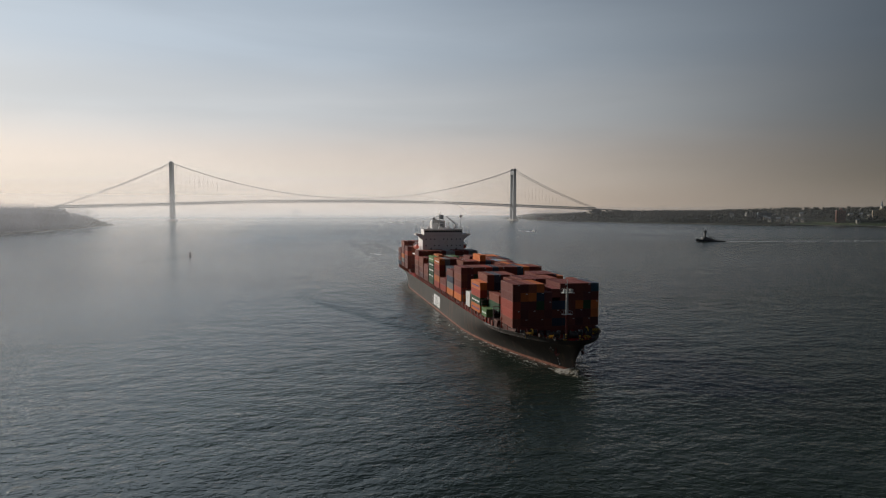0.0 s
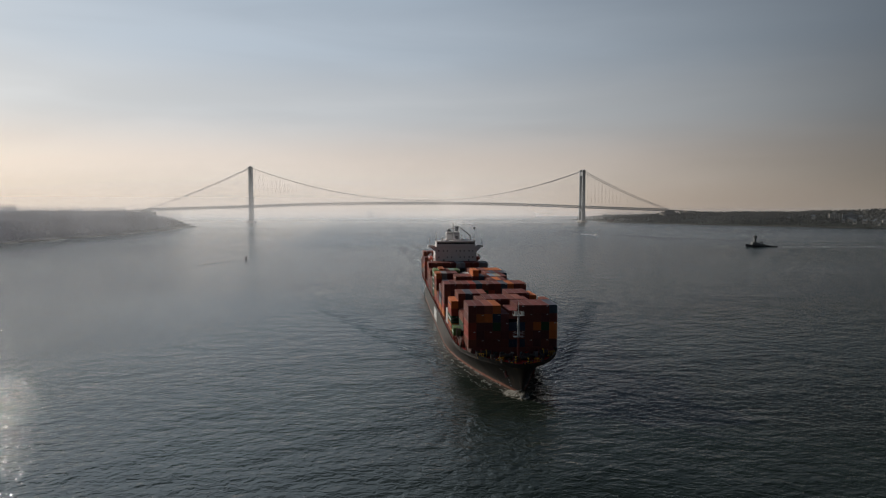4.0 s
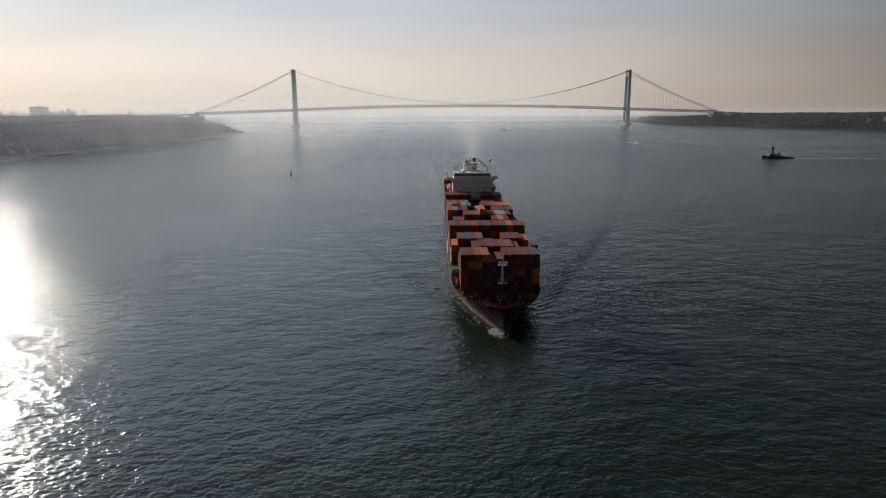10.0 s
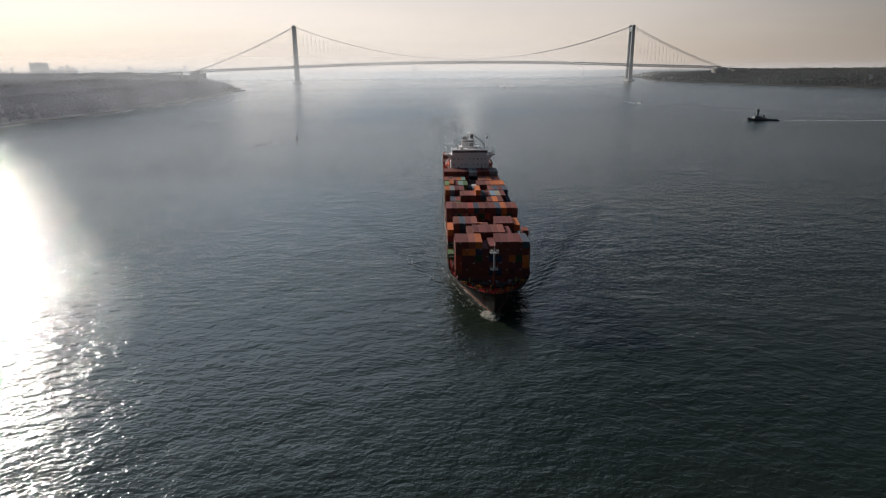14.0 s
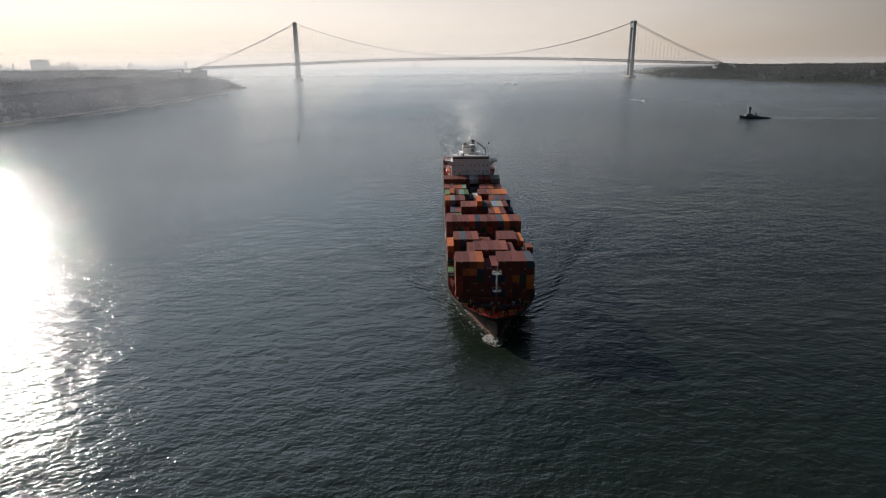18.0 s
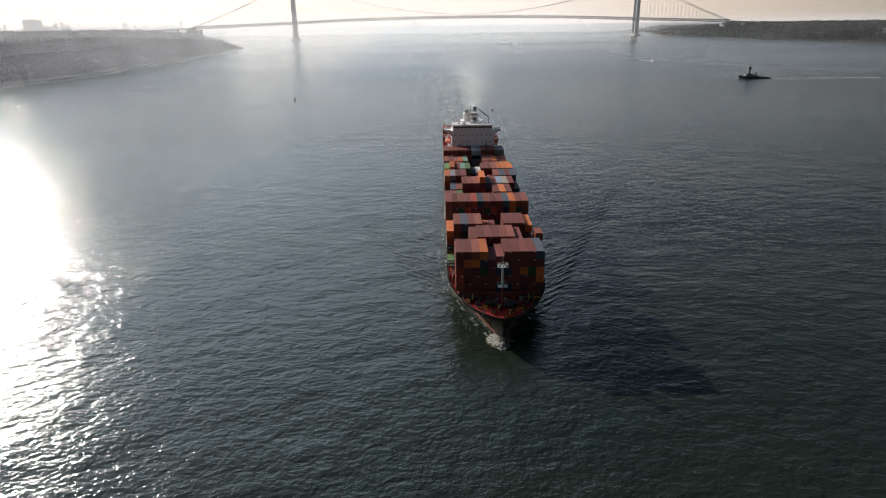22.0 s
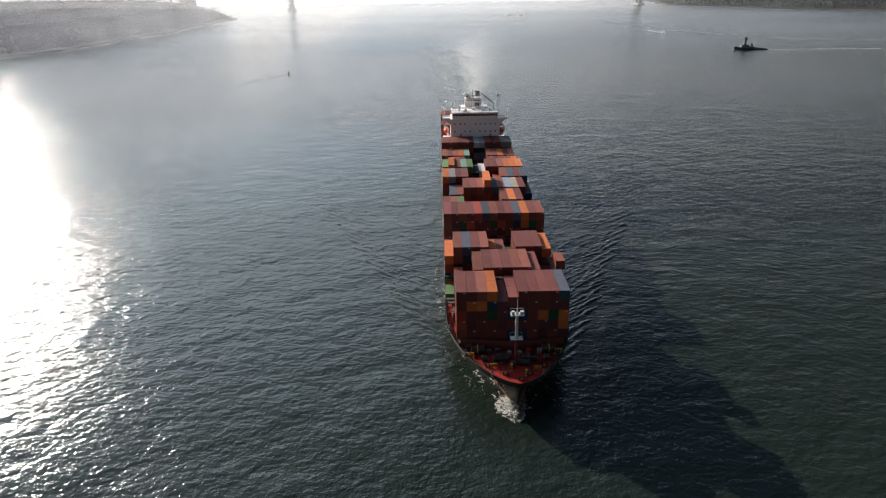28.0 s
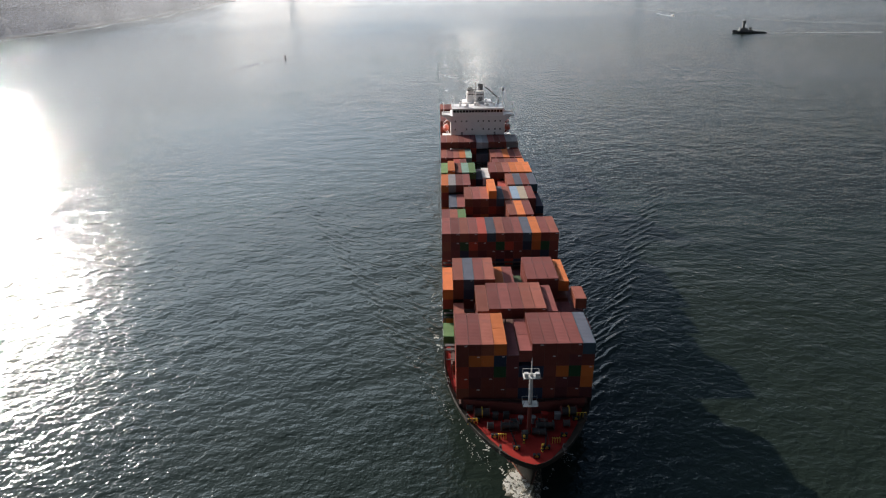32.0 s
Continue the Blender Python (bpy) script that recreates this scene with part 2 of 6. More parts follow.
    far_bright.inputs[1].default_value, far_bright.inputs[2].default_value = -1640, -1380
    L(math_of("MULTIPLY_ADD", slick, 160, math_of("SUBTRACT", sep.outputs["Y"], 80)), far_bright.inputs[0])
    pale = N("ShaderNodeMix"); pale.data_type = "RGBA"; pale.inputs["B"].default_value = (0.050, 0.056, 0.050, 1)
    L(far_bright.outputs[0], pale.inputs["Factor"]); L(mix.outputs["Result"], pale.inputs["A"])
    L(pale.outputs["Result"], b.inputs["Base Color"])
    b.inputs["IOR"].default_value = 1.33
    b.inputs["Specular IOR Level"].default_value = 0.5
    b.inputs["Roughness"].default_value = SEA_ROUGH
    return m


def leaf_material(name, a, c):
    m, nt, b, N, L = nodes_of(name)
    geo = N("ShaderNodeNewGeometry")
    nz = N("ShaderNodeTexNoise"); nz.inputs["Scale"].default_value = 0.35; nz.inputs["Detail"].default_value = 5
    L(geo.outputs["Position"], nz.inputs["Vector"])
    ad = N("ShaderNodeMath"); ad.operation = "MULTIPLY_ADD"; ad.inputs[1].default_value = 0.6
    L(geo.outputs["Random Per Island"], ad.inputs[0]); L(nz.outputs["Fac"], ad.inputs[2])
    rg = N("ShaderNodeMapRange"); rg.inputs[1].default_value = 0.35; rg.inputs[2].default_value = 1.15
    L(ad.outputs[0], rg.inputs[0])
    mix = N("ShaderNodeMix"); mix.data_type = "RGBA"
    mix.inputs["A"].default_value = (*a, 1); mix.inputs["B"].default_value = (*c, 1)
    L(rg.outputs[0], mix.inputs["Factor"]); L(mix.outputs["Result"], b.inputs["Base Color"])
    b.inputs["Roughness"].default_value = 0.8
    bp = N("ShaderNodeBump"); bp.inputs["Strength"].default_value = 0.35; bp.inputs["Distance"].default_value = 0.5
    L(nz.outputs["Fac"], bp.inputs["Height"]); L(bp.outputs[0], b.inputs["Normal"])
    return m


def mist_material(name, density, base, full, top, west, east, rest, colour, hold=None, ends=None, land=None):
    """Thin sunlit mist: lets most light pass, scatters the rest; thins out to nothing at the water and at its top."""
    m, nt, b, N, L = nodes_of(name)
    nt.nodes.remove(b)
    out = nt.nodes["Material Output"]
    geo = N("ShaderNodeNewGeometry"); sep = N("ShaderNodeSeparateXYZ")
    L(geo.outputs["Position"], sep.inputs[0])
    up = N("ShaderNodeMapRange"); up.interpolation_type = "SMOOTHSTEP"
    up.inputs[1].default_value, up.inputs[2].default_value = base, full
    L(sep.outputs["Z"], up.inputs[0])
    dn = N("ShaderNodeMapRange"); dn.interpolation_type = "SMOOTHSTEP"
    dn.inputs[1].default_value, dn.inputs[2].default_value = (full if hold is None else hold), top
    dn.inputs[3].default_value, dn.inputs[4].default_value = 1, 0
    L(sep.outputs["Z"], dn.inputs[0])
    m1 = N("ShaderNodeMath"); m1.operation = "MULTIPLY"
    L(up.outputs[0], m1.inputs[0]); L(dn.outputs[0], m1.inputs[1])
    # denser towards the west bank
    wx = N("ShaderNodeMapRange"); wx.interpolation_type = "SMOOTHSTEP"
    wx.inputs[1].default_value, wx.inputs[2].default_value = west, east
    wx.inputs[3].default_value, wx.inputs[4].default_value = density, density * rest
    L(sep.outputs["X"], wx.inputs[0])
    m2 = N("ShaderNodeMath"); m2.operation = "MULTIPLY"
    L(m1.outputs[0], m2.inputs[0]); L(wx.outputs[0], m2.inputs[1])
    if ends:                                               # thins out towards the end of the bank
        en = N("ShaderNodeMapRange"); en.interpolation_type = "SMOOTHSTEP"
        en.inputs[1].default_value, en.inputs[2].default_value, en.inputs[3].default_value, en.inputs[4].default_value = *ends, 1, 0
        L(sep.outputs["Y"], en.inputs[0])
        m4 = N("ShaderNodeMath"); m4.operation = "MULTIPLY"
        L(m2.outputs[0], m4.inputs[0]); L(en.outputs[0], m4.inputs[1])
        m2 = m4
    if land is not None:                                   # it hangs over the water and thins out over the land
        ld = N("ShaderNodeMapRange"); ld.interpolation_type = "SMOOTHSTEP"
        ld.inputs[1].default_value, ld.inputs[2].default_value, ld.inputs[3].default_value, ld.inputs[4].default_value = land - 330, land, 0.3, 1
        L(sep.outputs["X"], ld.inputs[0])
        m5 = N("ShaderNodeMath"); m5.operation = "MULTIPLY"
        L(m2.outputs[0], m5.inputs[0]); L(ld.outputs[0], m5.inputs[1])
        m2 = m5
    tr = N("ShaderNodeBsdfTransparent"); tl = N("ShaderNodeBsdfTranslucent")
    tl.inputs["Color"].default_value = (*colour, 1)
    mix = N("ShaderNodeMixShader")
    L(m2.outputs[0], mix.inputs[0]); L(tr.outputs[0], mix.inputs[1]); L(tl.outputs[0], mix.inputs[2])
    L(mix.outputs[0], out.inputs["Surface"])
    return m


# waves: fineness, detail, stretch of the crests, heading, height
WAVES = ((0.045, 1, (0.75, 1.0, 1), 18, 0.8), (0.13, 1, (0.75, 1.0, 1), -12, 0.62), (0.36, 1, (0.7, 1.0, 1), 8, 0.40), (0.85, 1, (0.85, 1.0, 1), -9, 0.235), (2.1, 1, (1.1, 1.0, 1), 12, 0.105))
SEA_CALM, SEA_LEE, SEA_UNDER, SEA_ROUGH = 0.72, -0.072, 0.012, 0.12
SEA = sea_material()


def ribbon_material(name, base, most, rough, scale, coarse):
    """Thin drifting foam, or smoothed water's sheen as a pale colour: densest along the middle, broken up by its own
    grain, clear at the edges.
    """
    m, nt, b, N, L = nodes_of(name)
    tc = N("ShaderNodeTexCoord"); sep = N("ShaderNodeSeparateXYZ")
    L(tc.outputs["UV"], sep.inputs[0])
    edge = N("ShaderNodeMapRange"); edge.interpolation_type = "SMOOTHSTEP"
    ab = N("ShaderNodeMath"); ab.operation = "ABSOLUTE"
    L(sep.outputs["Y"], ab.inputs[0]); L(ab.outputs[0], edge.inputs[0])
    edge.inputs[1].default_value, edge.inputs[2].default_value, edge.inputs[3].default_value, edge.inputs[4].default_value = 0.35, 1.0, 1.0, 0.0
    ends = N("ShaderNodeMapRange"); ends.interpolation_type = "SMOOTHSTEP"
    L(sep.outputs["X"], ends.inputs[0])
    ends.inputs[1].default_value, ends.inputs[2].default_value, ends.inputs[3].default_value, ends.inputs[4].default_value = 0.3, 1.0, 1.0, 0.0
    start = N("ShaderNodeMapRange"); start.interpolation_type = "SMOOTHSTEP"
    L(sep.outputs["X"], start.inputs[0])
    start.inputs[1].default_value, start.inputs[2].default_value = -0.02, 0.03
    val = None
    for sc, lo, hi in ((scale, 0.32, 0.68), (coarse, 0.25, 0.50)):
        nz = N("ShaderNodeTexNoise"); nz.inputs["Scale"].default_value = sc; nz.inputs["Detail"].default_value = 4
        L(tc.outputs["Object"], nz.inputs["Vector"])
        rg = N("ShaderNodeMapRange"); rg.inputs[1].default_value, rg.inputs[2].default_value = lo, hi
        L(nz.outputs["Fac"], rg.inputs[0])
        if val is None:
            val = rg.outputs[0]
        else:
            mu = N("ShaderNodeMath"); mu.operation = "MULTIPLY"
            L(val, mu.inputs[0]); L(rg.outputs[0], mu.inputs[1]); val = mu.outputs[0]
    for other in (edge.outputs[0], ends.outputs[0], start.outputs[0], most):
        mu = N("ShaderNodeMath"); mu.operation = "MULTIPLY"
        L(val, mu.inputs[0])
        if isinstance(other, float):
            mu.inputs[1].default_value = other
        else:
            L(other, mu.inputs[1])
        val = mu.outputs[0]
    b.inputs["Base Color"].default_value = (*base, 1)
    b.inputs["Roughness"].default_value = rough
    L(val, b.inputs["Alpha"])
    return m


SOFT_FOAM = ribbon_material("thin_foam", (0.50, 0.51, 0.50), 0.9, 0.9, 0.25, 0.035)
OLD_WAKE = ribbon_material("old_wake_foam", (0.48, 0.49, 0.48), 0.5, 0.9, 0.12, 0.02)
# matt pale base stands in for the sheen on the smoothed track astern
WAKE_SHEEN = ribbon_material("painted_wake_sheen", (0.60, 0.62, 0.62), 0.42, 0.8, 0.08, 0.018)
RUST = (0.17, 0.07, 0.04)
HULL = paint("hull_paint", (0.028, 0.023, 0.018), 0.6, 0, 0.35, (0.12, 0.062, 0.035), 0.5, 0.6, stretch=(1, 1, 0.16))
BOOT = paint("boot_topping", (0.20, 0.075, 0.045), 0.6, 0, 0.35, (0.30, 0.20, 0.13), 0.6, 0.9, stretch=(1, 1, 0.4))
DECK = paint("red_oxide_deck", (0.27, 0.022, 0.017), 0.85, 0, 0.22, (0.13, 0.03, 0.022), 0.5, 0.4, gloss=0.12)
DARKRED = paint("dark_red_steel", (0.13, 0.032, 0.026), 0.6, 0, 0.2, (0.06, 0.03, 0.02), 0.4, 0.6)
COVER = paint("hatch_cover_red", (0.11, 0.055, 0.045), 0.7, 0, 0.25, (0.06, 0.03, 0.02), 0.4, 0.4)
DRUM = paint("winch_drum_grey", (0.055, 0.05, 0.048), 0.6, 0, 0.2, RUST, 0.4, 0.9)
HATCH = paint("hatch_cover_grey", (0.22, 0.22, 0.22), 0.6, 0, 0.2, RUST, 0.35, 0.4)
WHITE = paint("white_ship_paint", (0.81, 0.77, 0.75), 0.5, 0, 0.06, (0.50, 0.37, 0.28), 0.25, 0.3)
BLACK = paint("black_steel", (0.02, 0.02, 0.022), 0.5, 0, 0.2, RUST, 0.2, 0.8)
STEEL = paint("dark_steel", (0.07, 0.06, 0.055), 0.55, 0, 0.2, RUST, 0.4, 0.8)
YELLOW = paint("yellow_paint", (0.62, 0.38, 0.04), 0.5, 0, 0.15, RUST, 0.3, 1.0)
ORANGE = paint("orange_lifeboat", (0.55, 0.11, 0.06), 0.45, 0, 0.1, RUST, 0.1, 1.0)
WINDOW = paint("dark_window_glass", (0.015, 0.018, 0.022), 0.08, 0, 0.1, (0.02, 0.02, 0.02), 0.0, 1.0, 0, gloss=0.5)
CHURN = paint("churned_water", (0.055, 0.050, 0.030), 0.5, 0, 0.4, (0.66, 0.58, 0.46), 1.0, 2.2, 1.0)
FOAM = paint("foam", (0.50, 0.48, 0.43), 0.8, 0, 0.25, (0.22, 0.26, 0.24), 0.7, 1.6, 0.6)
SPRAY = paint("bright_spray", (0.84, 0.84, 0.82), 0.8, 0, 0.08, (0.6, 0.62, 0.62), 0.3, 1.6, 0.2)
BRIDGE = paint("bridge_grey_paint", (0.20, 0.215, 0.225), 0.55, 0, 0.08, (0.2, 0.18, 0.16), 0.2, 0.05, 0)
CONCRETE = paint("concrete", (0.34, 0.32, 0.29), 0.85, 0, 0.12, (0.18, 0.16, 0.14), 0.4, 0.08, 0.1)
SAND = paint("shore_sand", (0.085, 0.078, 0.065), 0.9, 0, 0.2, (0.06, 0.055, 0.045), 0.5, 0.06, 0.2)
EARTH = paint("undergrowth", (0.028, 0.031, 0.018), 0.9, 0, 0.35, (0.045, 0.042, 0.026), 0.5, 0.03, 0.3)
GRASS = paint("mown_grass", (0.065, 0.085, 0.035), 0.9, 0, 0.2, (0.08, 0.075, 0.04), 0.4, 0.05, 0.2)
WOODS = leaf_material("tree_leaves", (0.019, 0.0205, 0.014), (0.036, 0.0355, 0.0235))
BRICK = paint("red_brick", (0.18, 0.095, 0.075), 0.85, 0, 0.15, (0.2, 0.1, 0.08), 0.3, 0.2, 0.1)
PALE = paint("pale_render", (0.52, 0.48, 0.42), 0.8, 0, 0.08, (0.4, 0.36, 0.3), 0.2, 0.1, 0.1)
TAN = paint("tan_facade", (0.42, 0.33, 0.22), 0.8, 0, 0.1, (0.3, 0.24, 0.18), 0.2, 0.1, 0.1)
SLATE = paint("slate_blue_facade", (0.16, 0.18, 0.20), 0.7, 0, 0.1, (0.1, 0.1, 0.1), 0.2, 0.1, 0.1)


# ---------------------------------------------------------------- mesh helpers
def box(bm, x0, x1, y0, y1, z0, z1, mi=0):
    v = [bm.verts.new((x, y, z)) for z in (z0, z1) for y in (y0, y1) for x in (x0, x1)]
    for f in ((0, 2, 3, 1), (4, 5, 7, 6), (0, 1, 5, 4), (2, 6, 7, 3), (0, 4, 6, 2), (1, 3, 7, 5)):
        bm.faces.new([v[i] for i in f]).material_index = mi


def rod(bm, a, c, r, n=8, r2=None, mi=0):
    """A round bar from a to c."""
    a, c = Vector(a), Vector(c)
    d = c - a
    q = d.to_track_quat("Z", "Y").to_matrix()
    rings = []
    for p, rr in ((a, r), (c, r if r2 is None else r2)):
        rings.append([bm.verts.new(p + q @ Vector((rr * math.cos(2 * math.pi * i / n), rr * math.sin(2 * math.pi * i / n), 0))) for i in range(n)])
    for i in range(n):
        bm.faces.new((rings[0][i], rings[0][(i + 1) % n], rings[1][(i + 1) % n], rings[1][i])).material_index = mi
    bm.faces.new(rings[0][::-1]).material_index = mi
    bm.faces.new(rings[1]).material_index = mi


def mesh_of(name, bm, mats, smooth=False):
    me = bpy.data.meshes.new(name)
    bm.to_mesh(me)
    bm.free()
    for m in (mats if isinstance(mats, (list, tuple)) else [mats]):
        me.materials.append(m)
    if smooth:
        me.polygons.foreach_set("use_smooth", [True] * len(me.polygons))
    return me


def part(name, bm, material, parent, label="", smooth=False):
    """Links bm as one mesh object under a thing or under a part."""
    ob = new(name, mesh_of(name, bm, material, smooth) if isinstance(bm, bmesh.types.BMesh) else bm)
    ob.parent = parent
    if label:
        tagged(ob, label)
    return ob


def thing(name, label, category, m=None, group="", kind=""):
    ob = new(name)
    ob.empty_display_size = 1
    if m is not None:
        ob.matrix_world = m
    return tagged(ob, label, category, group, kind)


def grid_mesh(name, xs, ys, height, mats):
    xs, ys = list(xs), list(ys)
    verts = [(x, y, height(x, y)) for y in ys for x in xs]
    n = len(xs)
    faces = [(j * n + i, j * n + i + 1, (j + 1) * n + i + 1, (j + 1) * n + i) for j in range(len(ys) - 1) for i in range(n - 1)]
    me = bpy.data.meshes.new(name)
    me.from_pydata(verts, [], faces)
    for m in mats:
        me.materials.append(m)
    me.polygons.foreach_set("use_smooth", [True] * len(me.polygons))
    return me


def smooth01(t):
    t = min(1.0, max(0.0, t))
    return t * t * (3 - 2 * t)


# ---------------------------------------------------------------- water and banks
bm = bmesh.new()
v = [bm.verts.new(p) for p in ((-6500, -4200, 0), (6500, -4200, 0), (6500, 6500, 0), (-6500, 6500, 0))]
bm.faces.new(v)
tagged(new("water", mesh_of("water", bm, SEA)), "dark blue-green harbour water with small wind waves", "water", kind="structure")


def west_shore(y):
    """x of the western waterline at y."""
    if y < -560:
        t = (-560 - y) / 1100.0
        return -728 - 25 * t - 95 * t ** 3 + 7 * math.sin(y * 0.021) + 4 * math.sin(y * 0.05)
    return -728 - 330 * smooth01((y + 560) / 480.0) - 60 * ((y + 560) / 600.0) + 6 * math.sin(y * 0.03)


def east_shore(y):
    """x of the eastern waterline at y."""
    t = max(0.0, (60 - y) / 1000.0)
    return 735 + 190 * t + 270 * t ** 2 + 9 * math.sin(y * 0.017) + 5 * math.sin(y * 0.045) + (90 * smooth01((y - 60) / 150.0) if y > 60 else 0)


def west_height(x, y):
    d = west_shore(y) - x
    d = min(d, (280 - y) * 0.9)
    h = 1.4 * smooth01(d / 8) + 17 * smooth01((d - 20) / 130.0) + 9 * smooth01((d - 120) / 300.0)
    h *= 0.8 + 0.2 * smooth01((-250 - y) / 300.0) if d < 170 and y > -560 else 1
    h += 19 * smooth01((y + 640) / 260.0) * smooth01((d - 8) / 60.0) * smooth01((300 - d) / 160.0)
    return (h + 2.0 * noise.noise(Vector((x, y, 0)) * 0.012) * smooth01(d / 60)) if d > 0 else max(-3.0, d * 0.1)


def east_height(x, y):
    d = x - east_shore(y)
    d = min(d, (700 - y) * 0.9)
    h = 1.6 * smooth01(d / 8) + 16 * smooth01((d - 18) / 90.0) + 26 * smooth01((d - 90) / 420.0)
    h *= 0.75 + 0.35 * smooth01((-100 - y) / 700.0)
    return (h + 3.0 * noise.noise(Vector((x, y, 3)) * 0.008) * smooth01(d / 60)) if d > 0 else max(-3.0, d * 0.1)


def bank(name, label, xs, ys, height):
    ob = new(name, grid_mesh(name, xs, ys, height, [EARTH]))
    tagged(ob, label, "ground", kind="structure")


bank("ground_west", "low wooded headland with undergrowth and a narrow beach", np.linspace(-2700, -690, 150), np.linspace(-2300, 300, 166), west_height)
bank("ground_east", "wooded hillside rising from the eastern waterfront", np.linspace(690, 3300, 170), np.linspace(-2100, 900, 170), east_height)


def beach(name, label, shore, side, y0, y1, w):
    bm = bmesh.new()
    rows = []
    n = 160
    for i in range(n + 1):
        y = y0 + (y1 - y0) * i / n
        x = shore(y)
        k = w * (0.7 + 0.5 * noise.noise(Vector((0, y * 0.02, 5))))
        rows.append([bm.verts.new((x - side * 2.0, y, 0.02)), bm.verts.new((x + side * k, y, 2.4)), bm.verts.new((x + side * (k + 8), y, 2.2))])
    for a, c in zip(rows, rows[1:]):
        for j in range(2):
            bm.faces.new((a[j], c[j], c[j + 1], a[j + 1]))
    tagged(new(name, mesh_of(name, bm, SAND)), label, "shore", kind="structure")


beach("beach_west", "narrow pale sandy beach along the headland", west_shore, -1, -1950, -60, 9)
beach("beach_east", "rocky grey shoreline below the wooded slope", east_shore, 1, -1900, 300, 1.5)


def clump_shapes():
    shapes = []
    for s in range(5):
        b = bmesh.new()
        bmesh.ops.create_icosphere(b, subdivisions=1, radius=1.0)
        rnd = random.Random(40 + s)
        co = []
        for vv in b.verts:
            k = 1 + 0.45 * noise.noise(vv.co * 1.7 + Vector((s * 7, 0, 0))) + rnd.uniform(-0.28, 0.22)
            co.append(tuple(vv.co * k))
        b.verts.index_update()
        fc = [[q.index for q in f.verts] for f in b.faces]
        shapes.append((np.array(co), np.array(fc)))
        b.free()
    return shapes


CLUMPS = clump_shapes()


def woods(name, label, spots, seed):
    """Tree crowns in clumps of uneven leaf masses; spots: (x, y, ground height, crown size)."""
    rnd = random.Random(seed)
    V, F, base = [], [], 0
    for x, y, z, s in spots:
        co, fc = CLUMPS[rnd.randrange(5)]
        a = rnd.uniform(0, 6.28)
        ca, sa = math.cos(a), math.sin(a)
        p = co * np.array([s * 1.15, s * rnd.uniform(0.9, 1.3), s * rnd.uniform(0.7, 1.05)])
        p = np.stack([p[:, 0] * ca - p[:, 1] * sa, p[:, 0] * sa + p[:, 1] * ca, p[:, 2]], 1)
        p = p + np.array([x, y, z])
        V.append(p); F.append(fc + base); base += len(p)
    V, F = np.concatenate(V), np.concatenate(F)
    me = bpy.data.meshes.new(name)
    me.vertices.add(len(V)); me.vertices.foreach_set("co", V.astype(np.float32).ravel())
    me.loops.add(F.size); me.loops.foreach_set("vertex_index", F.astype(np.int32).ravel())
    me.polygons.add(len(F)); me.polygons.foreach_set("loop_start", np.arange(0, F.size, 3, dtype=np.int32))
    me.update(calc_edges=True)
    me.materials.append(WOODS)
    me.polygons.foreach_set("use_smooth", [True] * len(me.polygons))
    tagged(new(name, me), label, "trees", kind="stuff")


def scatter(n, x0, x1, y0, y1, height, shore_d, seed, keep):
    rnd = random.Random(seed)
    out = []
    while len(out) < n:
        x, y = rnd.uniform(x0, x1), rnd.uniform(y0, y1)
        d = shore_d(x, y)
        if d < 14 or not keep(x, y, d, rnd):
            continue
        # one tree: a low wide mass and smaller ones above and beside it
        tall = rnd.uniform(9, 12.5) * (0.7 if d < 40 else 1) * (1 + 0.25 * noise.noise(Vector((x, y, 9)) * 0.01))
        z = height(x, y)
        out.append((x, y, z + tall * 0.45, tall * 0.30))
        for _ in range(4):
            r = tall * 0.32
            out.append((x + rnd.uniform(-r, r), y + rnd.uniform(-r, r), z + tall * rnd.uniform(0.45, 0.88), tall * rnd.uniform(0.12, 0.22)))
    return out


woods("woods_west", "dense hazy green woods on the headland",
      scatter(60000, -2100, -700, -2150, 250, west_height, lambda x, y: min(west_shore(y) - x, (270 - y) * 0.9), 1,
              lambda x, y, d, r: r.random() < (1.0 if d < 420 else 0.3)), 2)
woods("woods_east", "dense dark green woods over the hillside",
      scatter(52000, 740, 2900, -1900, 600, east_height, lambda x, y: min(x - east_shore(y), (620 - y) * 0.9), 3,
              lambda x, y, d, r: r.random() < (1.0 if d < 380 else 0.35) and not (-1230 < y < -900 and d < 75)), 4)


# ---------------------------------------------------------------- morning mist between the banks
AIR = (0.70, 0.71, 0.73)
for my, dens, west, east, rest, top, full, tone in ((-1500, 0.14, -480, 250, 0.05, 200, 28.0, AIR), (-1000, 0.16, -450, 600, 0.1, 220, 12.0, AIR), (-560, 0.19, 0, 760, 0.12, 240, 10.0, AIR), (340, 0.42, 300, 1000, 0.25, 300, 14.0, (0.70, 0.70, 0.71)), (1750, 0.5, -3000, 3000, 0.7, 90, 14.0, (0.46, 0.47, 0.52))):
    bm = bmesh.new()
    for k in range(12):
        x0, x1 = -4200 + k * 700, -3500 + k * 700
        y0 = y1 = my
        bm.faces.new([bm.verts.new(p) for p in ((x0, y0, 0.5), (x1, y1, 0.5), (x1, y1, top), (x0, y0, top))])
    tagged(new("mist_bank", mesh_of("mist_bank", bm, mist_material("thin_mist", dens, 0.5, full, top - 8.0, west, east, rest, tone, land=-620 if my < -700 else None))), "thin bright morning mist over the water", "mist", kind="structure")


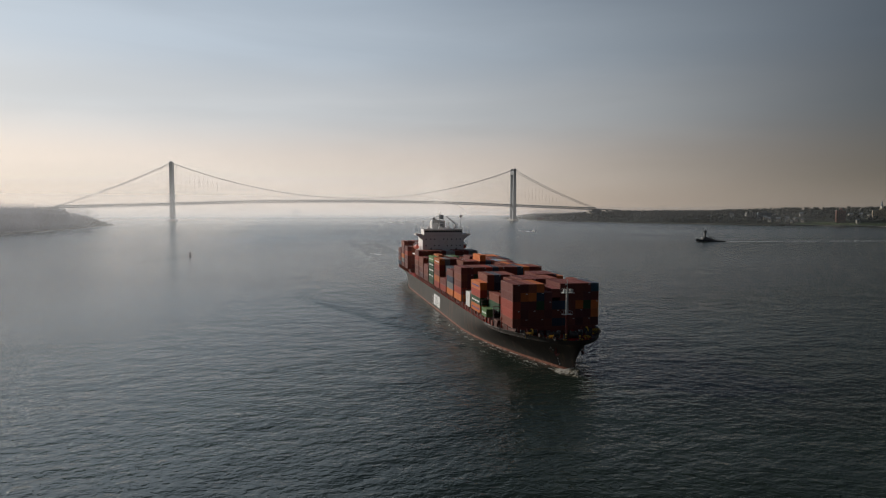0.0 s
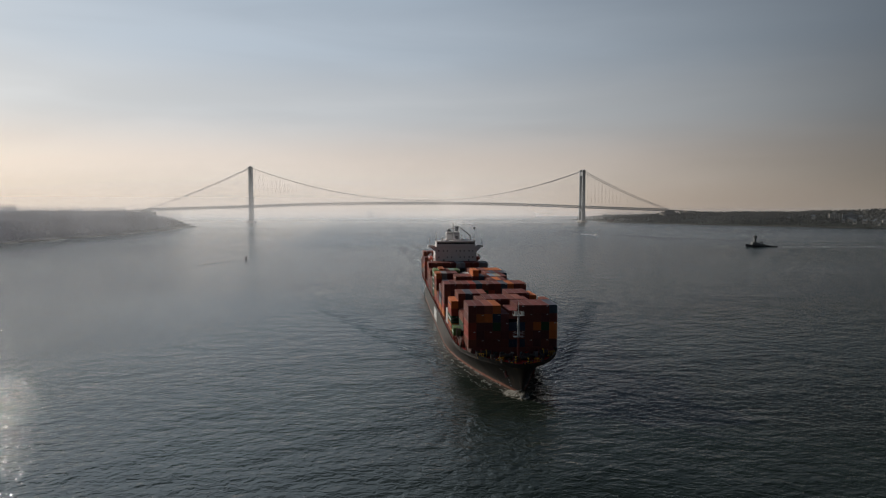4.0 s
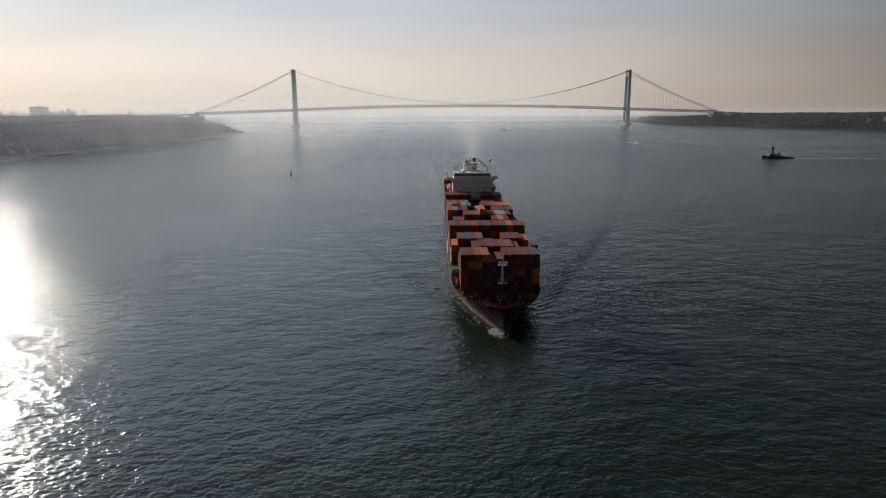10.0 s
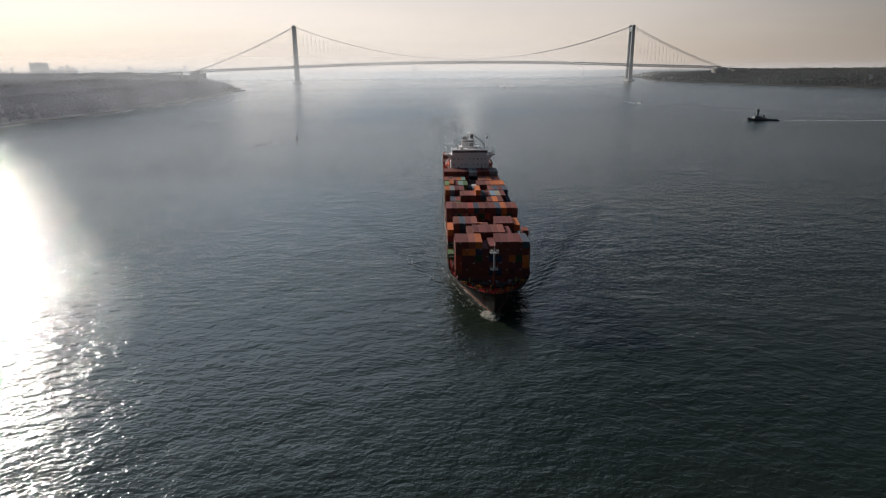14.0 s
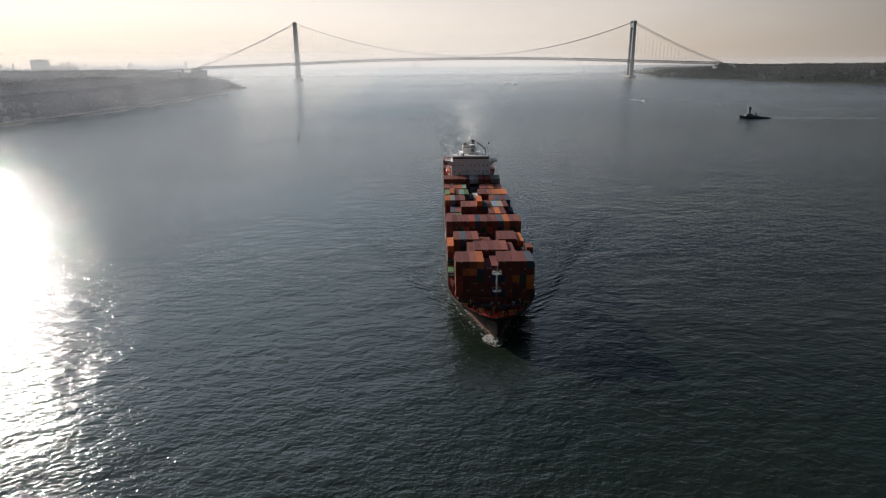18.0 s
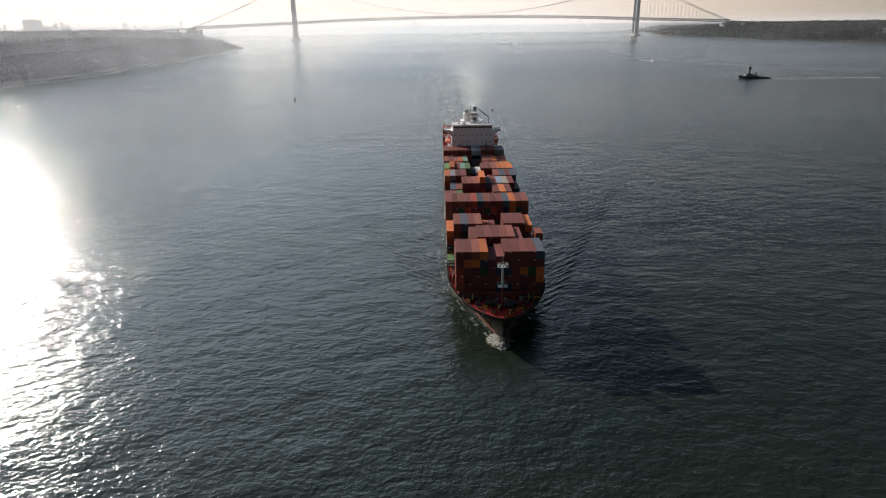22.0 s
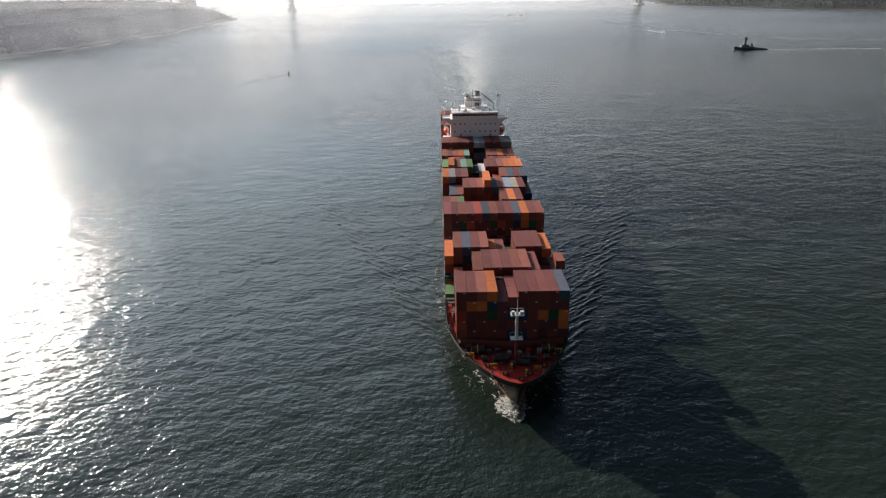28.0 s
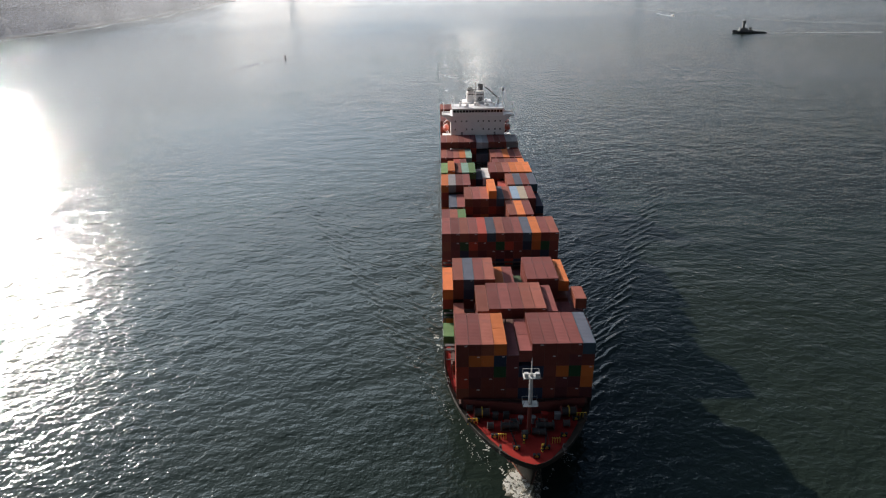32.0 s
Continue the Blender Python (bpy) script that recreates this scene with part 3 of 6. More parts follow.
def shore_haze(label, shore, off, y0, y1, density, tone, ends, hold=30.0, top=62.0):
    """Haze that hangs along a wooded shore."""
    bm = bmesh.new()
    prev = None
    for i in range(61):
        yy = y0 + (y1 - y0) * i / 60
        cur = [bm.verts.new((shore(yy) + off, yy, z)) for z in (0.3, top + 10)]
        if prev:
            bm.faces.new((prev[0], cur[0], cur[1], prev[1]))
        prev = cur
    tagged(new("mist_bank", mesh_of("mist_bank", bm, mist_material("shore_mist", density, 0.3, 4.0, top, 4000, 5000, 1.0, tone, hold, ends), True)), label, "mist", kind="structure")


shore_haze("pale haze hanging along the wooded headland", west_shore, 9, -2300, -600, 0.62, (0.165, 0.171, 0.195), (-1000, -610), 32.0, 58.0)
for _off, _hold in ((-190, 42.0), (-480, 50.0)):
    shore_haze("pale haze hanging over the headland woods", west_shore, _off, -2300, -250, 0.45, (0.185, 0.191, 0.216), (-700, -260), _hold, _hold + 20)
shore_haze("thin haze hanging along the eastern hillside", east_shore, -9, -1900, 120, 0.36, (0.26, 0.26, 0.26), (-150, 100))


# ---------------------------------------------------------------- suspension bridge
HALF, SIDE, TOP = 649.2, 370.0, 211.0


def deck_top(x):
    a = abs(x)
    return 66 + 14 * (1 - (a / HALF) ** 2) if a <= HALF else 66 - 12 * (a - HALF) / SIDE


def cable_z(x):
    a = abs(x)
    if a <= HALF:
        return 86 + (207 - 86) * (a / HALF) ** 2
    t = (a - HALF) / SIDE
    return 207 + (52 - 207) * t - 18 * 4 * t * (1 - t) * 0.5


def build_bridge():
    br = thing("suspension_bridge", "grey steel suspension bridge with two tall towers in morning haze", "bridge")
    for sx in (-HALF, HALF):
        tw = new("tower"); tw.parent = br; tw.location = (sx, 0, 0)
        for sy in (-1, 1):
            bm = bmesh.new()
            y = 15.5 * sy
            for z0, z1, w0, w1 in ((6, 62, 7.2, 6.6), (62, 140, 6.6, 6.0), (140, 205, 6.0, 5.4)):
                vs = [bm.verts.new((dx * w, y + dy * w * 0.72, z)) for z, w in ((z0, w0), (z1, w1)) for dx, dy in ((-1, -1), (1, -1), (1, 1), (-1, 1))]
                for i in range(4):
                    bm.faces.new((vs[i], vs[(i + 1) % 4], vs[4 + (i + 1) % 4], vs[4 + i]))
                bm.faces.new(vs[4:])
            box(bm, -6.4, 6.4, y - 4.6, y + 4.6, 205, 208)
            box(bm, -4.2, 4.2, y - 3.4, y + 3.4, 208, 211)
            part("leg", bm, BRIDGE, tw)
        bm = bmesh.new()
        box(bm, -5.0, 5.0, -12, 12, 186, 203)
        part("portal_strut", bm, BRIDGE, tw)
        bm = bmesh.new()
        box(bm, -4.6, 4.6, -12, 12, 44, 53)
        part("lower_strut", bm, BRIDGE, tw)
        bm = bmesh.new()
        box(bm, -14, 14, -32, 32, -2, 4.5)
        box(bm, -10.5, 10.5, -27, 27, 4.5, 7)
        part("pier", bm, CONCRETE, tw, "concrete tower pier in the water")
    # double-deck stiffening girder in bays
    step = 15.0
    n = int(2 * (HALF + SIDE) / step)
    xs = [-(HALF + SIDE) + i * 2 * (HALF + SIDE) / n for i in range(n + 1)]
    for name, dz0, dz1, w in (("upper_deck", -2.2, 0.6, 15.6), ("lower_deck", -9.9, -7.6, 15.2)):
        bm = bmesh.new()
        rings = []
        for x in xs:
            z = deck_top(x)
            rings.append([bm.verts.new((x, y, z + dz)) for y, dz in ((-w, dz0), (w, dz0), (w, dz1), (-w, dz1))])
        for a, c in zip(rings, rings[1:]):
            for i in range(4):
                bm.faces.new((a[i], a[(i + 1) % 4], c[(i + 1) % 4], c[i]))
        part(name, bm, BRIDGE, br)
    for sy in (-14.8, 14.8):
        bm = bmesh.new()
        for i, (a, c) in enumerate(zip(xs, xs[1:])):
            za, zc = deck_top(a), deck_top(c)
            rod(bm, (a, sy, za - 8.5), (a, sy, za - 1), 1.1, 4)
            lo, hi = ((a, sy, za - 8.5), (c, sy, zc - 1)) if i % 2 else ((c, sy, zc - 8.5), (a, sy, za - 1))
            rod(bm, lo, hi, 0.85, 4)
        part("truss_web", bm, BRIDGE, br)
    for sy in (-14.2, -15.4, 14.2, 15.4):
        bm = bmesh.new()
        pts = [(-(HALF + SIDE) + i * 2 * (HALF + SIDE) / 96) for i in range(97)]
        pts = sorted(set(pts + [-HALF, HALF]))
        for a, c in zip(pts, pts[1:]):
            rod(bm, (a, sy, cable_z(a)), (c, sy, cable_z(c)), 0.75, 6)
        part("main_cable", bm, BRIDGE, br)
    for sy in (-14.6, 14.6):
        for lo, hi in ((-HALF - SIDE, -HALF), (-HALF, HALF), (HALF, HALF + SIDE)):
            bm = bmesh.new()
            k = int((hi - lo) / 15.2)
            for i in range(1, k):
                x = lo + (hi - lo) * i / k
                if cable_z(x) - deck_top(x) > 2:
                    for o in (-0.5, 0.5):
                        rod(bm, (x + o, sy, deck_top(x) - 0.5), (x + o, sy, cable_z(x)), 0.11, 4)
            tagged(part("hanger_ropes", bm, BRIDGE, br), kind="stuff")
    for sx in (-1, 1):
        bm = bmesh.new()
        x = sx * (HALF + SIDE)
        box(bm, x - 24, x + 24, -22, 22, -1, 42)
        box(bm, x - 12 + sx * 8, x + 12 + sx * 8, -18, 18, 42, 50)
        part("anchorage", bm, CONCRETE, br, "massive concrete cable anchorage")
        bm = bmesh.new()
        for i in range(14 if sx < 0 else 2):
            a, c = x + sx * i * 60, x + sx * (i + 1) * 60
            za, zc = 50 - i * 2.5, 50 - (i + 1) * 2.5
            vs = [bm.verts.new(p) for p in ((a, -15, za), (a, 15, za), (c, 15, zc), (c, -15, zc), (a, -15, za - 4), (a, 15, za - 4), (c, 15, zc - 4), (c, -15, zc - 4))]
            for f in ((0, 1, 2, 3), (7, 6, 5, 4), (0, 3, 7, 4), (1, 5, 6, 2)):
                bm.faces.new([vs[q] for q in f])
            box(bm, c - 1.0, c + 1.0, -12, 12, 0, zc - 4.0)
        part("approach_viaduct", bm, CONCRETE, br)


build_bridge()


# ---------------------------------------------------------------- container ship
# its own space: x forward from the stem head, y to port, z up from the waterline
SHIP0, SHIP_V, SHIP_RZ = (-239.7, -2313.5), (-0.41, -4.19), -93.62
BEAM, LOA = 16.1, 256.0
PITCH, TEU_H, LEN40, LEN20 = 2.475, 2.59, 12.19, 6.06


def ship_pose(t):
    return pose(SHIP0[0] + SHIP_V[0] * t, SHIP0[1] + SHIP_V[1] * t, 0, 0, 0, SHIP_RZ)


def rim(u):
    """Height of the hull's upper edge."""
    return 8.3 + 1.3 * smooth01((u + 52) / 45.0)


def half_breadth(u, f):
    """Half breadth of the hull at u, at the fraction f of its height."""
    f = max(0.0, f)
    k = min(1.0, f) ** 1.7
    stem = -4.2 + 4.2 * min(1, f) ** 1.2
    L, p, e = 72 + (36 - 72) * k, 1.8 + 0.4 * k, 1.0 - 0.35 * k
    s = min(1.0, max(0.0, (stem - u) / L))
    b = BEAM * max(0.0, 1 - (1 - s) ** p) ** e
    aft = smooth01((-u - 205) / (LOA - 205))
    return b * (1 - aft * (0.55 - 0.47 * k))


def stem_at(f):
    return -4.2 + 4.2 * min(1, max(0, f)) ** 1.2


def hull_skin(bm, fr, out=0.0, u_end=-LOA, mi=0, thick=0.0):
    """Plates between the height fractions in fr, both sides; thick: adds an inner face and a top."""
    qs = [0, 0.002, 0.005, 0.01, 0.018, 0.03, 0.045, 0.06, 0.08, 0.1, 0.125, 0.15, 0.18, 0.22, 0.27, 0.33, 0.4, 0.5, 0.6, 0.7, 0.8, 0.85, 0.9, 0.95, 1.0]
    for side in (-1, 1):
        g = []
        for f in fr:
            s0 = stem_at(f)
            row = []
            for q in qs:
                u = s0 + (u_end - s0) * q
                row.append(bm.verts.new((u + (out if q == 0 else 0), side * (half_breadth(u, f) + (out if q else 0)), f * rim(u))))
            g.append(row)
        if thick:
            row = [bm.verts.new((vv.co.x - (0.3 if i == 0 else 0), math.copysign(max(0, abs(vv.co.y) - thick), side), vv.co.z)) for i, vv in enumerate(g[-1])]
            g.append(row)
            g.append([bm.verts.new((vv.co.x, vv.co.y, vv.co.z - 1.2)) for vv in row])
        for a, c in zip(g, g[1:]):
            for i in range(len(qs) - 1):
                f = (a[i], a[i + 1], c[i + 1], c[i])
                bm.faces.new(f if side < 0 else f[::-1]).material_index = mi
    return bm


CONTAINER_PAINTS = {
    "M": (0.132, 0.034, 0.026), "m": (0.185, 0.054, 0.032), "D": (0.086, 0.024, 0.026), "R": (0.290, 0.045, 0.026),
    "O": (0.440, 0.120, 0.026), "B": (0.036, 0.058, 0.078), "N": (0.018, 0.029, 0.054), "L": (0.158, 0.223, 0.288),
    "G": (0.018, 0.061, 0.025), "g": (0.085, 0.165, 0.055), "t": (0.158, 0.259, 0.202), "W": (0.68, 0.66, 0.62), "T": (0.360, 0.302, 0.223), "K": (0.144, 0.144, 0.144), "A": (0.30, 0.32, 0.34),
}
CONTAINER_WORD = {"M": "maroon", "m": "brick-red", "D": "dark maroon", "R": "red", "O": "orange", "B": "grey-blue", "N": "navy blue", "L": "light blue",
                  "G": "green", "g": "light green", "t": "pale teal", "W": "white", "T": "tan", "K": "grey", "A": "pale grey"}
PAINTS = {k: paint("container_" + CONTAINER_WORD[k].replace(" ", "_").replace("-", "_"), tuple(a * 1.08 for a in c), 0.55, 0, 0.13, (c[0] * 0.55 + 0.03, c[1] * 0.5 + 0.02, c[2] * 0.5 + 0.015), 0.55, 0.35, 0.1, 0.2)
          for k, c in CONTAINER_PAINTS.items()}
ROOFS = {k: paint("faded_roof_" + CONTAINER_WORD[k].replace(" ", "_").replace("-", "_"), tuple(a * 1.08 + d for a, d in zip(c, (0.046, 0.026, 0.028))), 0.85, 0, 0.2, (c[0] * 0.5 + 0.05, c[1] * 0.5 + 0.04, c[2] * 0.5 + 0.04), 0.6, 0.3, 0.1, 0.32, gloss=0.12)
         for k, c in CONTAINER_PAINTS.items()}
STOOL = paint("red_stack_stool", (0.26, 0.060, 0.035), 0.7, 0, 0.25, (0.1, 0.04, 0.03), 0.5, 0.8)
LABEL = paint("white_lettering", (0.72, 0.72, 0.70), 0.6, 0, 0.05, (0.5, 0.5, 0.5), 0.1, 1.0, 0)
BLUEMARK = paint("blue_mark", (0.03, 0.06, 0.22), 0.6, 0, 0.05, (0.03, 0.05, 0.1), 0.1, 1.0, 0)


def container_shape(length, ribs, marked=False):
    """Ribbed steel box: front end at x = 0, runs aft; width about y = 0; stands on z = 0."""
    W2, H = 1.219, 2.585
    bm = bmesh.new()
    for side in (-1, 1):                                   # ribbed side walls
        pts, n = [], ribs * 4
        for i in range(n + 1):
            x = -0.12 - (length - 0.24) * i / n
            pts.append((x, side * (W2 - (0.0 if (i // 2) % 2 == 0 else 0.045))))
        lo = [bm.verts.new((x, y, 0.16)) for x, y in pts]
        hi = [bm.verts.new((x, y, H - 0.12)) for x, y in pts]
        for i in range(n):
            f = (lo[i], lo[i + 1], hi[i + 1], hi[i])
            bm.faces.new(f if side < 0 else f[::-1])
    for side in (-1, 1):
        y0, y1 = sorted((side * W2, side * (W2 - 0.11)))
        box(bm, -length, 0, y0, y1, 0, 0.16)
        box(bm, -length, 0, y0, y1, H - 0.12, H)
        for x in (-0.13, -length):
            box(bm, x, x + 0.13, y0 - (0.006 if side < 0 else 0), y1 + (0.006 if side > 0 else 0), 0.16, H - 0.12)
    nr = ribs                                              # roof with shallow ribs
    rows = []
    for i in range(nr * 2 + 1):
        x = -0.1 - (length - 0.2) * i / (nr * 2)
        z = H - (0.015 if i % 2 else 0.04)
        rows.append((bm.verts.new((x, -W2 + 0.1, z)), bm.verts.new((x, W2 - 0.1, z))))
    for a, c in zip(rows, rows[1:]):
        bm.faces.new((a[0], a[1], c[1], c[0])).material_index = 2
    for x, s in ((-0.05, 1), (-length + 0.05, -1)):        # ends
        box(bm, x - 0.03, x + 0.03, -W2 + 0.1, W2 - 0.1, 0.05, H - 0.05)
        for y in (-0.85, -0.3, 0.3, 0.85):
            box(bm, x + (0.03 if s > 0 else -0.06), x + (0.06 if s > 0 else -0.03), y - 0.035, y + 0.035, 0.12, H - 0.12)
        box(bm, x - 0.055, x + 0.055, -W2 + 0.1, W2 - 0.1, H - 0.14, H - 0.02)
        box(bm, x - 0.055, x + 0.055, -W2 + 0.1, W2 - 0.1, 0.0, 0.14)
    if marked:                                             # pale plates with unreadable markings
        box(bm, -0.005, 0.012, 0.38, 0.95, H - 0.42, H - 0.27, 1)
    return bm


MARKED = mesh_of("container_marked", container_shape(LEN40, 22, True), [LABEL, LABEL, LABEL])
BASE_MESH = {LEN40: mesh_of("container", container_shape(LEN40, 22), [LABEL, LABEL, LABEL]), LEN20: mesh_of("container_short", container_shape(LEN20, 12), [LABEL, LABEL, LABEL])}
CONTAINER_MESH = {}


def container_mesh(kind, length, marked=False):
    if (kind, length, marked) not in CONTAINER_MESH:
        me = (MARKED if marked and length == LEN40 else BASE_MESH[length]).copy()
        me.materials[0] = PAINTS[kind]
        me.materials[2] = ROOFS[kind]
        CONTAINER_MESH[kind, length, marked] = me
    return CONTAINER_MESH[kind, length, marked]


# each bay: how far aft its front is, then its stacks from starboard to port: tiers and the top container's colour
BAYS = [
    (18, "0. 5M 5M 5m 5O 4D 4.4M 5M 5M 5M 5M 5B 0."),
    (32, "1g 3m 2O 4.8m 5M 5M 5M 5m 5m 4.7M 3D 3D 4.6m"),
    (46, "4O 5m 5B 5M 5m 4O 4M 3G 5M 5M 5M 4.7O 2D"),
    (60, "2W 1M 1M 1m 1M 1B 1M 1M 1D 1M 1M 1O 1M"),
    (74, "5M 5M 5m 5M 5R 5B 5m 5M 5M 5B 5O 5M 5m"),
    (88, "4M 4m 4g 2M 2D 1M 2M 2B 5m 5O 5M 2M 3N"),
    (102, "2M 4B 4M 5m 5M 5m 6O 5B 5m 5L 5T 5M 4N"),
    (116, "5O 5K 5M 5M 3N 3M 3D 3B 4R 5m 5B 5M 5B"),
    (130, "5g 5.3O 5m 5t 5g 4N 4.2W 5M 5m 5m 5O 5O 5O"),
    (144, "3M 3m 4R 4M 3M 0. 0. 0. 4M 4M 4m 4M 4O"),
    (158, "4m 4M 4m 4O 4t 0. 0. 0. 4m 4M 4O 4M 4m"),
    (172, "5M 5m 5m 5M 5M 5D 4.9A 4.9A 5M 5M 5M 5K 5K"),
    (211, "5M 5m 5M 5M 5M 5D 5M 5M 5m 5M 5M 5M 5M"),
    (225, "6m 6M 6m 6M 5M 5M 5B 5M 5M 6M 5m 5M 5M"),
    (239, "4M 4M 4m 4B 4M 4M 4M 4m 4M 4M 4O 4M 4M"),
]
SHORT = {(0, 4), (0, 6)}                                  # stacks topped by two short containers
LOW = {  # painted fronts and sides below the top tier: (bay, stack, tier)
    (0, 2, 4): "O", (0, 3, 4): "O", (0, 1, 3): "R", (0, 1, 2): "R", (0, 1, 1): "m", (4, 0, 4): "m", (4, 0, 2): "R", (3, 0, 1): "W", (5, 0, 1): "O", (6, 0, 1): "R", (7, 0, 2): "O", (7, 0, 1): "R", (9, 0, 2): "m", (10, 0, 3): "m", (11, 0, 4): "R", (11, 0, 3): "m", (0, 4, 3): "G", (0, 9, 3): "O", (0, 10, 3): "G", (0, 11, 3): "O", (0, 11, 2): "O", (0, 6, 3): "N", (0, 5, 3): "D", (0, 3, 3): "D", (0, 2, 3): "D", (0, 4, 4): "N", (0, 4, 2): "M", (0, 5, 2): "D", (0, 6, 2): "M",
    (4, 2, 4): "G", (4, 3, 4): "R", (4, 6, 4): "G", (4, 7, 4): "R", (4, 9, 4): "N", (4, 10, 4): "O", (4, 11, 4): "G", (4, 9, 5): "N", (4, 0, 1): "O", (4, 1, 1): "O",
    (2, 0, 4): "O", (2, 0, 3): "R", (2, 0, 2): "G", (2, 0, 1): "O", (1, 1, 2): "G", (1, 1, 1): "O", (1, 0, 1): "g", (8, 0, 4): "G", (8, 0, 3): "G", (8, 0, 2): "G", (8, 0, 1): "G",
    (7, 0, 4): "R", (7, 0, 3): "m", (6, 3, 4): "R", (6, 4, 3): "R", (6, 5, 4): "m", (5, 0, 3): "N", (5, 0, 2): "K", (6, 5, 3): "O", (13, 0, 3): "O", (13, 0, 2): "K", (2, 1, 4): "m", (2, 2, 4): "N",
    (6, 8, 4): "m", (11, 6, 1): "A", (11, 6, 2): "A", (11, 6, 3): "A", (11, 7, 1): "A", (11, 7, 2): "A", (11, 7, 3): "A", (12, 1, 4): "m",
}


def stack_list():
    rnd = random.Random(11)
    out = []
    for b, (aft, row) in enumerate(BAYS):
        cells = row.split()
        tiers = [int(float(c[:-1])) for c in cells]
        base = 10.4
        for s, c in enumerate(cells):
            if c[-1] == ".":
                continue
            extra = (float(c[:-1]) - int(float(c[:-1]))) * TEU_H
            for k in range(1, tiers[s] + 1):
                top = k == tiers[s]
                colour = c[-1] if top else LOW.get((b, s, k), rnd.choice("MMMMMMDDmMDMMMMMMRDN"))
                seen = top or s in (0, 12) or (b in (0, 12) and s in (1, 11))
                nb = [tiers[s - 1] if s > 0 else 0, tiers[s + 1] if s < 12 else 0]
                front = tiers_of(b - 1, s) if b not in (0, 12) else 0
                seen = seen or k > front or (k > min(nb) + 0)
                if not seen:
                    continue
                z = base + (k - 1) * TEU_H + (extra if top else 0)
                y = -6 * PITCH + s * PITCH
                if top and (b, s) in SHORT:
                    out.append((b, -aft, y, z, colour, LEN20, top)); out.append((b, -aft - 6.13, y, z, colour, LEN20, top))
                elif b == 3 and s == 0:
                    out.append((b, -aft, y, z, colour, LEN20, top))
                elif b == 1 and s in (0, 12) and top:
                    out.append((b, -aft - 5.9, y, z, colour, LEN20, top))
                else:
                    out.append((b, -aft, y, z, colour, LEN40, top))
    return out


def tiers_of(b, s):
    return int(float(BAYS[b][1].split()[s][:-1]))


def build_ship():
    ship = thing("container_ship", "dark-hulled container ship stacked with maroon, orange and blue containers, under way", "ship")
    # hull
    bm = bmesh.new()
    hull_skin(bm, [-0.25, 0.0, 0.06, 0.15, 0.3, 0.45, 0.6, 0.75, 0.88, 1.0])
    bmesh.ops.remove_doubles(bm, verts=bm.verts, dist=0.002)
    st = [bm.verts.new((-LOA, s * half_breadth(-LOA, f), f * rim(-LOA))) for s, f in ((-1, -0.25), (-1, 0.5), (-1, 1), (1, 1), (1, 0.5), (1, -0.25))]
    bm.faces.new(st)
    hull = part("hull", bm, HULL, ship, "dark grey-brown weathered steel hull", True)
    bm = hull_skin(bmesh.new(), [-0.1, 0.075], 0.03)
    part("boot_topping", bm, BOOT, hull, "rusty red waterline band", True)
    bm = hull_skin(bmesh.new(), [0.9, 1.0], 0.05, -40, 0, 0.35)
    part("bulwark", bm, HULL, hull, "bow bulwark with a red inner face", True)
    bm = hull_skin(bmesh.new(), [0.992, 1.012], 0.09, -LOA)
    part("rubbing_rail", bm, HULL, hull)
    # decks
    bm = bmesh.new()
    us = [-0.5, -1.5, -3, -5, -8, -11, -14, -18, -22, -28, -34, -42, -60, -100, -160, -205, -225, -245, -LOA + 0.2]
    prev = None
    for u in us:
        z = rim(u) - 1.05 if u > -40 else rim(u) - 0.15
        hb = max(0.02, half_breadth(u, 0.97) - 0.3)
        cur = (bm.verts.new((u, -hb, z)), bm.verts.new((u, hb, z)))
        if prev:
            bm.faces.new((prev[0], prev[1], cur[1], cur[0]))
        prev = cur
    part("deck", bm, DECK, ship, "red oxide painted steel deck")
    # hatch covers and lashing bridges
    for b, (aft, row) in enumerate(BAYS):
        bm = bmesh.new()
        w = 14.2 if b == 0 else 15.6
        box(bm, -aft - 12.5, -aft + 0.3, -w + 1.2, w - 1.2, 7.9, 9.6)
        for i in range(3):
            box(bm, -aft - 12.4, -aft + 0.2, -w + 1.4 + i * (2 * w - 2.8) / 3 + 0.1, -w + 1.4 + (i + 1) * (2 * w - 2.8) / 3 - 0.1, 9.6, 10.36)
        part("hatch_cover", bm, COVER, ship)
        if b not in (0, 12):
            bm = bmesh.new()
            x = -aft + 0.9
            for y in [-15.6 + i * 31.2 / 13 for i in range(14)]:
                box(bm, x - 0.15, x + 0.15, y - 0.12, y + 0.12, 8.0, 14.6)
            for z in (11.2, 13.8, 14.9):
                box(bm, x - 0.45 if z > 12 else x - 0.1, x + 0.45 if z > 12 else x + 0.1, -15.8, 15.8, z, z + 0.12)
            part("lashing_bridge", bm, STEEL, ship)
    for side in (-1, 1):                                   # outboard stack stools
        for b, (aft, row) in enumerate(BAYS[1:], 1):
            for dx in (0.4, 4.0, 8.0, 11.8):
                bm = bmesh.new()
                y = side * 15.5
                box(bm, -aft - dx - 0.2, -aft - dx + 0.2, y - 0.25, y + 0.25, 7.9, 10.38)
                part("stack_stool", bm, STOOL, ship)
    # containers
    boxes = stack_list()
    boxes.sort(key=lambda q: (not q[6], -q[1]))
    rest = []
    for i, (b, x, y, z, colour, length, top) in enumerate(boxes):
        if i < 300:
            ob = new("container", container_mesh(colour, length, (i * 37) % 11 < 4))
            ob.parent = ship
            ob.location = (x, y, z)
            tagged(ob, CONTAINER_WORD[colour] + " ribbed steel shipping container")
        else:
            rest.append((x, y, z, colour, length))
